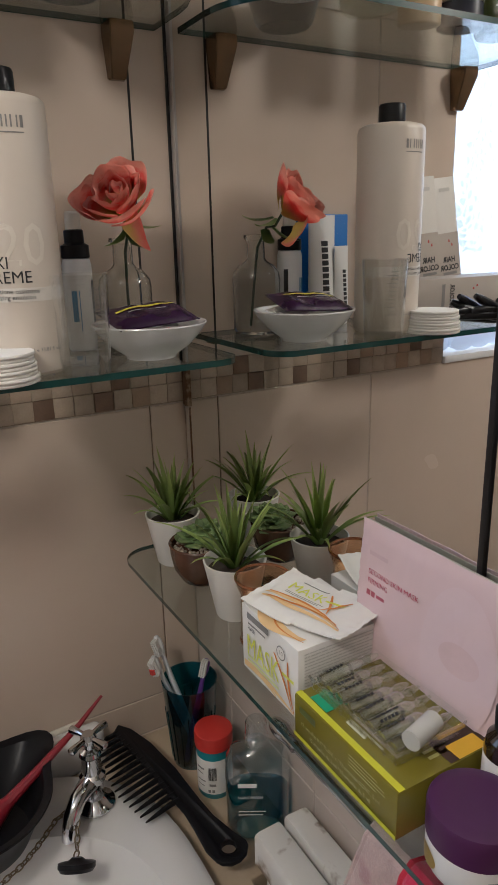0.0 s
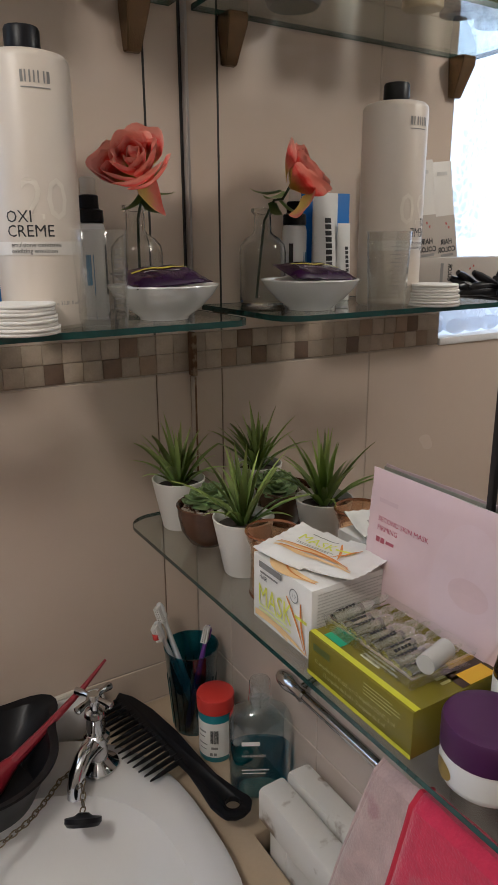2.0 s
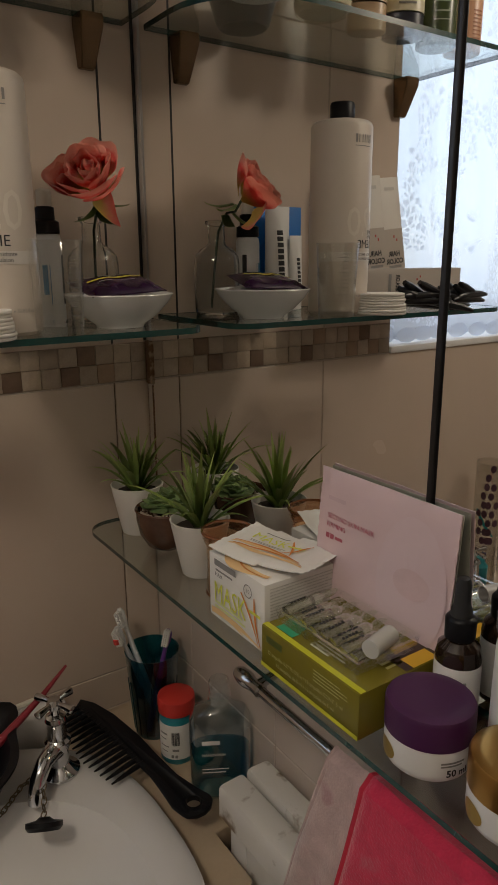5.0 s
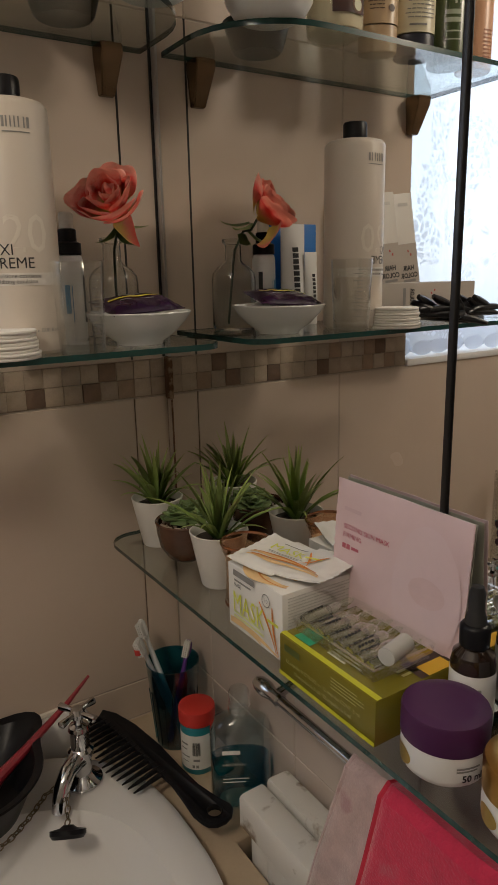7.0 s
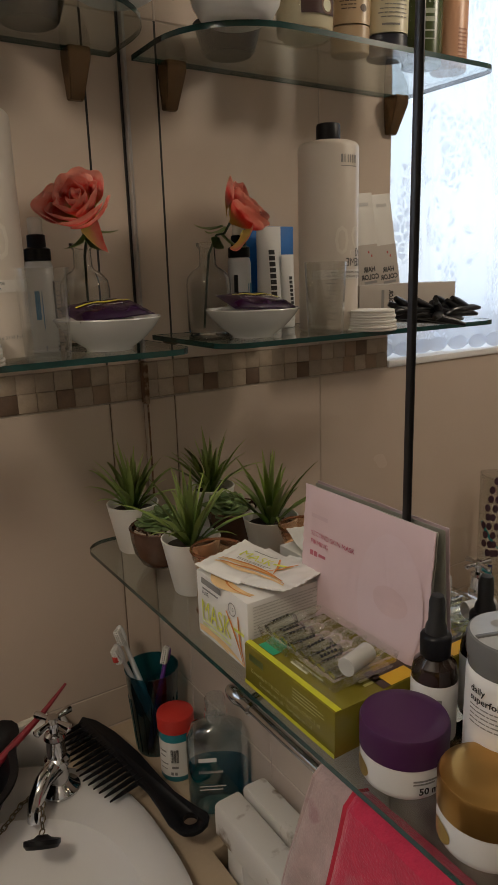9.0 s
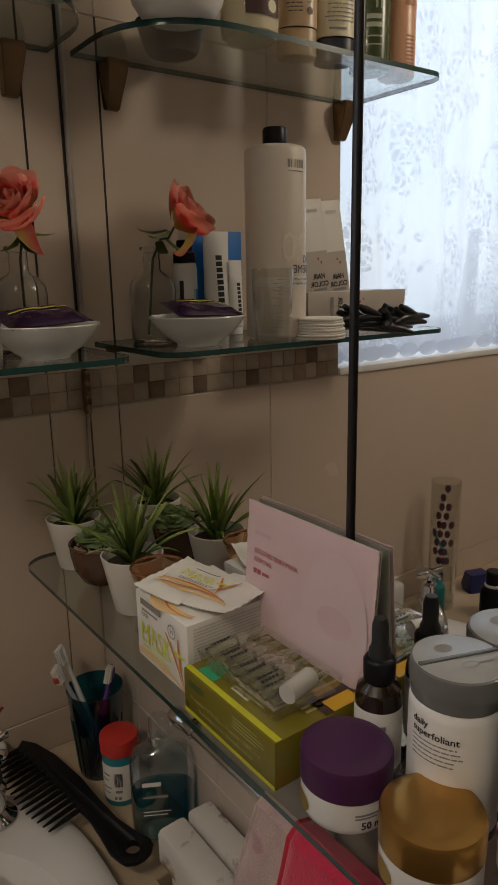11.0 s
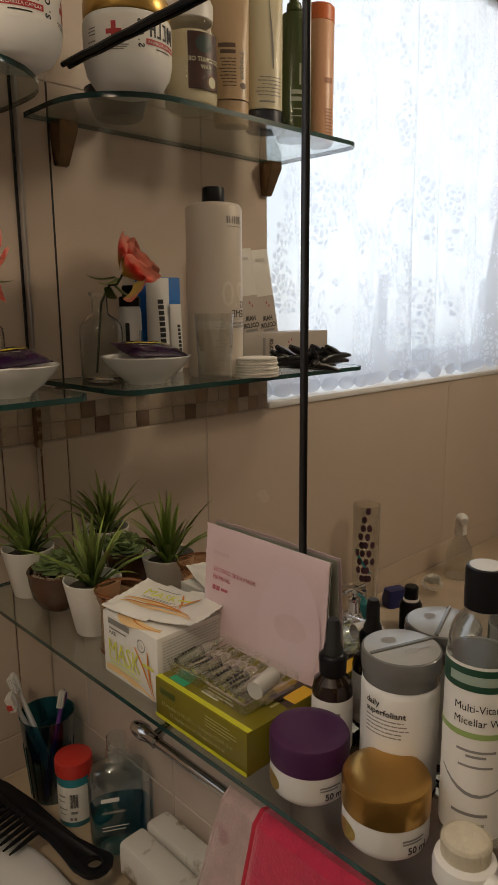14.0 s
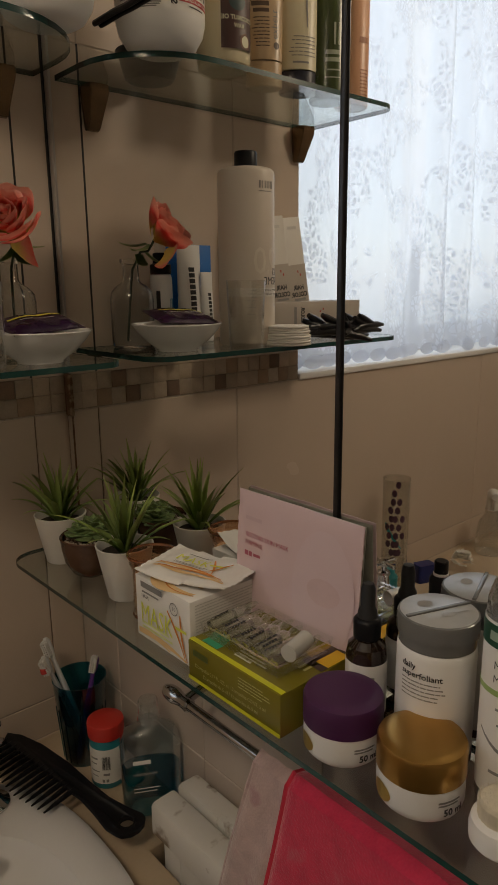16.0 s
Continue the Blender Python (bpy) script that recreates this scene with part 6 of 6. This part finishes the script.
tub = thing("paste_tub", "teal tub with a red ribbed lid and label", "tub", at(0.316, 0.733, ZC))
tub.scale = (0.88, 0.88, 0.92)
part("body", lathe([(0, 0.0005), (0.025, 0.0005), (0.0265, 0.003), (0.0265, 0.080), (0.0255, 0.082)], 44), surface("teal_tub", (0.02, 0.20, 0.24), 0.35), tub)
part("label", lathe([(0.0267, 0.010), (0.0268, 0.011), (0.0268, 0.066), (0.0267, 0.067)], 44), PAPER, tub, "pale printed label")
part("lid", lathe([(0.0262, 0.081), (0.0285, 0.0815), (0.0290, 0.100), (0.0280, 0.1035), (0.024, 0.1055), (0, 0.1060)], 48), surface("red_lid", (0.52, 0.035, 0.025), 0.38, vary=0.06), tub, "red screw lid")
lm = round_map(0.0268, 225)
part("barcode", bars([(-0.001 + 0.0013 * k, -0.001 + 0.0013 * k + (0.0009 if k % 3 else 0.0005), 0.034, 0.056) for k in range(10)], lm), INK, tub)
part("print", bars([(-0.022, -0.008, 0.050, 0.053), (-0.022, -0.010, 0.042, 0.044), (-0.022, -0.006, 0.030, 0.032), (-0.020, -0.008, 0.022, 0.0235), (0.000, 0.010, 0.024, 0.028), (-0.002, 0.002, 0.013, 0.018), (0.004, 0.008, 0.013, 0.018)], lm), GREY_INK, tub)

hw = thing("soap_bottle", "clear bottle of blue hand wash with a clear cap", "bottle", at(0.331, 0.645, ZC, -30))
hw.scale = (0.97, 0.97, 0.96)


def oval(a, b, z, n=44, p=2.6):
    return ellipse(0, 0, a, b, p, z, n)


part("bottle", loft([oval(0.030, 0.018, 0.0006), oval(0.038, 0.023, 0.004), oval(0.040, 0.025, 0.012), oval(0.0405, 0.025, 0.100), oval(0.039, 0.024, 0.114), oval(0.034, 0.021, 0.124), oval(0.022, 0.016, 0.130), oval(0.0135, 0.013, 0.133, p=2), oval(0.0125, 0.0125, 0.136, p=2), oval(0.0125, 0.0125, 0.139, p=2)]), clear("pale_blue_plastic", (0.79, 0.87, 0.90), 1.0, 0.08, 0.08, 1.8), hw)
part("soap", loft([oval(0.028, 0.017, 0.0025), oval(0.037, 0.022, 0.006), oval(0.0388, 0.0238, 0.012), oval(0.0390, 0.0238, 0.066)]), clear("blue_soap", (0.20, 0.64, 0.78), 0.5), hw)
part("cap", lathe([(0.0126, 0.137), (0.0150, 0.1375), (0.0152, 0.147), (0.0136, 0.1485), (0.0134, 0.166), (0.0122, 0.1685), (0, 0.169)], 36), clear("clear_cap", (0.88, 0.90, 0.90), 1.0, 0.05, 0.08, 1.8), hw, "clear plastic cap")
fm = lambda a, b: Vector((a, -0.0256, b))
part("print", words("HANDWASH", 0.0062, fm, -0.024, 0.072, squeeze=0.85), FAINT_INK, hw)
part("print", bars([(-0.024, -0.001, 0.0890, 0.0950)], fm), WHITE, hw)
part("print", bars([(-0.024, 0.010, 0.052, 0.0535), (-0.024, 0.006, 0.047, 0.0485)], fm), WHITE, hw)

# wide-tooth comb across the basin rim
COMB = surface("black_comb", (0.008, 0.008, 0.010), 0.45, vary=0.2, scale=60, spec=0.18)
cx0, cx1 = Vector((0.222, 0.868, 0.890)), Vector((0.268, 0.596, 0.8845))
ux = (cx1 - cx0).normalized()
vx = ux.cross(Vector((0, 0, 1))).normalized()
CL = (cx1 - cx0).length
cmx = Matrix.Translation(cx0) @ Matrix(((ux.x, -vx.x, 0, 0), (ux.y, -vx.y, 0, 0), (ux.z, -vx.z, 1, 0), (0, 0, 0, 1)))
comb = thing("wide_tooth_comb", "black wide-tooth comb with a holed handle", "comb", cmx)
top_e = [(0.0, 0.006), (0.02, 0.014), (0.06, 0.019), (0.12, 0.019), (0.17, 0.015), (0.21, 0.013), (0.245, 0.016), (0.262, 0.019)]
bot_e = [(0.262, -0.014), (0.245, -0.015), (0.215, -0.010), (0.185, -0.006), (0.160, -0.006), (0.120, -0.004), (0.06, -0.004), (0.01, -0.004)]
tip = [(0.262 + 0.0165 * math.sin(radians(g)), 0.0025 + 0.0165 * math.cos(radians(g))) for g in (25, 60, 90, 120, 155)]
spine = part("spine", plate(top_e[::1] + tip + bot_e, -0.003, 0.003, 0.0012), COMB, comb)
hole = part("handle_eye", lathe([(0.0086, -0.0034), (0.0102, -0.0034), (0.0102, 0.0034), (0.0086, 0.0034), (0.0086, -0.0034)], 24, squash=0.8), COMB, comb, "", at(0.258, 0.002, 0))
cut = spine.modifiers.new("eye", "BOOLEAN")
cutter = new("eye_cutter", link_mesh("eye_cutter", lathe([(0, -0.01), (0.0092, -0.01), (0.0092, 0.01), (0, 0.01)], 24, squash=0.8), None))
cutter.matrix_basis = cmx @ at(0.258, 0.002, 0)
bpy.context.view_layer.update()
cut.object, cut.operation, cut.solver = cutter, "DIFFERENCE", "EXACT"
bpy.context.view_layer.update()
cut_me = bpy.data.meshes.new_from_object(spine.evaluated_get(bpy.context.evaluated_depsgraph_get()))
spine.modifiers.clear()
spine.data = cut_me
bpy.data.objects.remove(cutter)
comb.scale = (1.03, 1.30, 1.0)
for k in range(15):
    x = 0.012 + 0.0108 * k
    ln = 0.044 - 0.0010 * abs(k - 9)
    part("tooth", pipe([(x, 0.0, 0), (x + 0.001, -0.014, 0.0), (x + 0.003, -ln * 0.75, 0.0), (x + 0.004, -ln, 0.0)], [0.0036, 0.0033, 0.0024, 0.0011], 8), COMB, comb)

# tint bowl and red tail comb
tb_ = thing("tint_bowl", "black plastic tint bowl with a pouring lip", "bowl", pose(0.022, 0.772, 0.8795, 0, 0, 35))
tb_.scale = (1.3, 1.3, 1.15)
bm = lathe([(0, 0.0005), (0.040, 0.0005), (0.046, 0.004), (0.055, 0.026), (0.064, 0.050), (0.070, 0.053), (0.0695, 0.0555), (0.062, 0.053), (0.053, 0.028), (0.044, 0.007), (0, 0.005)], 64)
for v in bm.verts:
    g = math.atan2(v.co.y, v.co.x)
    lip = 1 + 0.42 * math.exp(-(g / 0.34) ** 2) * max(0.0, v.co.z / 0.0555) ** 2
    v.co.x, v.co.y = v.co.x * lip, v.co.y * lip
part("bowl", bm, BLACKP, tb_)
REDC = surface("wine_red_plastic", (0.24, 0.015, 0.025), 0.3, vary=0.1)
tcb = thing("tint_brush", "wine red tint brush resting in the bowl", "brush")
part("tail", pipe([(0.196, 0.815, 0.990), (0.160, 0.805, 0.966), (0.100, 0.790, 0.934), (0.060, 0.780, 0.914)], [0.0018, 0.0036, 0.0058, 0.0080], 10), REDC, tcb)
part("paddle", pipe([(0.062, 0.7805, 0.915), (0.035, 0.774, 0.902), (0.010, 0.768, 0.889), (0.000, 0.766, 0.886)], [0.0080, 0.0170, 0.0170, 0.0130], 12), REDC, tcb)

# farther along the washstand, seen only in the mirror
gl = thing("patterned_glass", "tall clear glass with a plum paisley pattern", "glass", at(-0.355, 0.818, ZC))
part("glass", lathe([(0, 0.012), (0.024, 0.010), (0.025, 0.0005), (0.0262, 0.0005), (0.0275, 0.014), (0.0295, 0.270), (0.0285, 0.270), (0.0262, 0.016), (0, 0.016)], 40), CLEAR_G, gl)
PLUM, TEALI = surface("plum_print", (0.07, 0.025, 0.045), 0.5, vary=0.3), surface("teal_print", (0.02, 0.22, 0.22), 0.5)
pr_rng = random.Random(31)
for row in range(9):
    z = 0.262 - 0.019 * row
    half = 0.004 + 0.0036 * (row if row < 6 else 11 - row)
    for q in range(1 + min(row, 5) // 2):
        u = -half + 2 * half * (q + 0.5) / (1 + min(row, 5) // 2)
        part("paisley", disc_on(u + pr_rng.uniform(-0.003, 0.003), z, 0.0055, 0.0080, cone_map(0.0275, 0.014, 0.0295, 0.270, 322 + 14 * (row % 2)), n=12), PLUM, gl)
part("ribbon", straws(cone_map(0.0275, 0.014, 0.0295, 0.270, 330), [((0.020, 0.175), (-0.016, 0.120), 0.002)], 0.007), TEALI, gl)
part("stem_print", bars([(-0.004, 0.004, 0.030, 0.085)], cone_map(0.0275, 0.014, 0.0295, 0.270, 325)), surface("navy_print", (0.02, 0.03, 0.14), 0.5), gl)
sb = thing("trigger_spray", "clear spray bottle with a white trigger head", "spray bottle", at(-0.735, 0.800, ZC))
part("bottle", lathe([(0, 0.0005), (0.034, 0.0005), (0.036, 0.004), (0.036, 0.050), (0.030, 0.080), (0.016, 0.105), (0.014, 0.118), (0, 0.118)], 36), CLEARW, sb)
part("trigger_head", pipe([(0, 0, 0.116), (0, 0, 0.140), (0.004, -0.004, 0.158), (0.024, -0.018, 0.164), (0.040, -0.030, 0.162)], [0.016, 0.015, 0.015, 0.013, 0.009], 14), surface("milky_white", (0.70, 0.68, 0.62), 0.5), sb)
part("trigger", pipe([(0.022, -0.016, 0.156), (0.030, -0.022, 0.138), (0.028, -0.020, 0.122)], [0.005, 0.005, 0.003], 10), surface("milky_white", (0.70, 0.68, 0.62), 0.5), sb)
bk = thing("lotion_bottle", "small black lotion bottle with a white collar", "bottle", at(-0.392, 0.722, ZC))
part("body", lathe([(0, 0.0005), (0.022, 0.0005), (0.024, 0.003), (0.024, 0.058), (0.020, 0.066), (0.014, 0.068)], 36), BLACKP, bk)
part("collar", lathe([(0.0145, 0.067), (0.0165, 0.0675), (0.0165, 0.0725), (0.0150, 0.073)], 32), WHITE, bk, "white collar")
part("cap", lathe([(0.0148, 0.0725), (0.0152, 0.074), (0.0148, 0.098), (0.0130, 0.100), (0, 0.1003)], 32), BLACKP, bk)
tt = thing("hand_cream", "small teal hand cream bottle on the washstand", "bottle", at(-0.318, 0.800, ZC))
part("body", lathe([(0, 0.0005), (0.015, 0.0005), (0.0165, 0.003), (0.0165, 0.062), (0.010, 0.070), (0.009, 0.080), (0, 0.0805)], 28), surface("teal_cream_plastic", (0.02, 0.20, 0.22), 0.35), tt)
bx = thing("blue_soap_dish", "navy blue plastic soap dish", "soap dish", at(-0.470, 0.815, ZC, 20))
bx.scale = (0.62, 0.62, 0.72)
part("dish", loft([[(q[0] * 0.9, q[1] * 0.9, 0.0005) for q in rounded(-0.045, 0.045, -0.03, 0.03, (0.012,) * 4)], [(q[0], q[1], 0.022) for q in rounded(-0.045, 0.045, -0.03, 0.03, (0.012,) * 4)], [(q[0] * 0.8, q[1] * 0.8, 0.058) for q in rounded(-0.045, 0.045, -0.03, 0.03, (0.012,) * 4)]]), surface("navy_plastic", (0.010, 0.020, 0.130), 0.3), bx)
pf = thing("bath_puff", "white net bath puff", "bath puff", at(-0.590, 0.790, ZC))
pf.scale = (0.6, 0.6, 0.7)
bm = bmesh.new()
for k in range(70):
    g, e = rng.uniform(0, 6.28), rng.uniform(-0.4, 1.2)
    o = Vector((0.030 * math.cos(g) * math.cos(e), 0.030 * math.sin(g) * math.cos(e), 0.034 + 0.022 * math.sin(e)))
    w = Vector((math.cos(g + 1.5), math.sin(g + 1.5), 0.3)) * 0.016
    h = (o - Vector((0, 0, 0.03))).normalized() * 0.014
    vs_ = [bm.verts.new(o + w * a + h * b + Vector((0, 0, 0.003 * math.sin(5 * a)))) for a, b in ((-1, 0), (0, 0.2), (1, 0), (1, 1), (0, 0.6), (-1, 1))]
    bm.faces.new((vs_[0], vs_[1], vs_[4], vs_[5]))
    bm.faces.new((vs_[1], vs_[2], vs_[3], vs_[4]))
part("netting", bm, surface("white_net", (0.72, 0.70, 0.64), 0.9, vary=0.1), pf)

# ------------------------------------------------------------------ tiles, last
def tile_mesh(w, h, axis_, mat, depth=0.008, bev=0.0010):
    bm = box(-w / 2, w / 2, -depth / 2, depth / 2, -h / 2, h / 2, bev, 1) if axis_ == "y" else box(-depth / 2, depth / 2, -w / 2, w / 2, -h / 2, h / 2, bev, 1)
    return link_mesh("tile", bm, mat)


tiles = {}


def lay(parent, axis_, a0, a1, z0, z1, at_, mat, name="tile", gap=0.0015, depth=0.008, bev=0.0010):
    w, h = a1 - a0 - gap, z1 - z0 - gap
    if w < 0.004 or h < 0.004:
        return
    key = (round(w, 4), round(h, 4), axis_, mat.name)
    if key not in tiles:
        tiles[key] = tile_mesh(w, h, axis_, mat, depth, bev)
    ob = new(name, tiles[key])
    ob.parent = parent
    c, z = (a0 + a1) / 2, (z0 + z1) / 2
    ob.matrix_basis = Matrix.Translation((c, at_, z) if axis_ == "y" else (at_, c, z))


cols = [0.367, 0.3145, 0.042, -0.777, -1.28, -1.5]
rows = [0.472, 0.912, 1.352]
for a1, a0 in zip(cols, cols[1:]):
    for z0, z1 in ((0.032, 0.472), (0.472, 0.852), (0.852, 0.912), (0.912, 1.350)):
        lay(wall_n, "y", a0, a1, z0, z1, YL + 0.004, TILE)
    for z0, z1 in ((1.402, 1.842), (1.842, 2.282)):
        l, r = max(a0, WX1), a1
        if r > l:
            lay(wall_n, "y", l, r, z0, z1, YL + 0.004, TILE)
        if a0 < WX0:
            lay(wall_n, "y", a0, min(a1, WX0), z0, z1, YL + 0.004, TILE)
P_ = 0.0252
part("dark_joint", box(0.3130, 0.3160, YL + 0.0002, YL + 0.0085, 1.404, 1.842), BLACKGAP, wall_n, "blackened open tile joint")
part("dark_joint", box(0.3140, 0.3150, YL + 0.0002, YL + 0.0085, 0.915, 1.350), surface("rusty_joint", (0.20, 0.14, 0.095), 0.9, vary=0.6, scale=60, bump=0.4), wall_n, "rust brown open tile joint")
part("mosaic_bed", box(WX1, 0.3665, YL + 0.0008, YL + 0.0085, 1.351, 1.403), surface("beige_grout", (0.30, 0.24, 0.18), 0.9, vary=0.2, scale=60, bump=0.3), wall_n)
mrng = random.Random(5)
for row in range(2):
    x = 0.3655
    while x > WX1 + 0.006:
        w = P_ * mrng.uniform(0.95, 1.05)
        mat = mrng.choices((CHIP_D, CHIP_M, CHIP_L), (0.17, 0.15, 0.68))[0]
        ch_h = 0.0248
        key = ("chip", mat.name)
        if key not in tiles:
            bm = box(-0.0124, 0.0124, -0.004, 0.004, -0.0124, 0.0124, 0.0012, 2)
            tiles[key] = link_mesh("mosaic_chip", bm, mat)
        ob = new("mosaic_chip", tiles[key])
        ob.parent = wall_n
        ob.matrix_basis = pose(x - w / 2, YL + 0.0030 + mrng.uniform(-0.0006, 0.0006), 1.3525 + 0.0124 + row * 0.0252, mrng.uniform(-1, 1), mrng.uniform(-1.5, 1.5), mrng.uniform(-1, 1))
        x -= w
ys = [0.878, 0.777, 0.577, 0.377, 0.177, -0.023, -0.223, -0.423, -0.623, -0.823, -1.023, -1.25]
zs = [0.143, 0.343, 0.543, 0.743, 0.943, 1.146]
for y1, y0 in zip(ys, ys[1:]):
    for z0, z1 in zip(zs, zs[1:]):
        lay(wall_e, "x", y0, y1, z0, z1, XM + 0.004, TILE_M)
    lay(wall_e, "x", y0, y1, 2.104, 2.304, XM + 0.004, TILE_M)
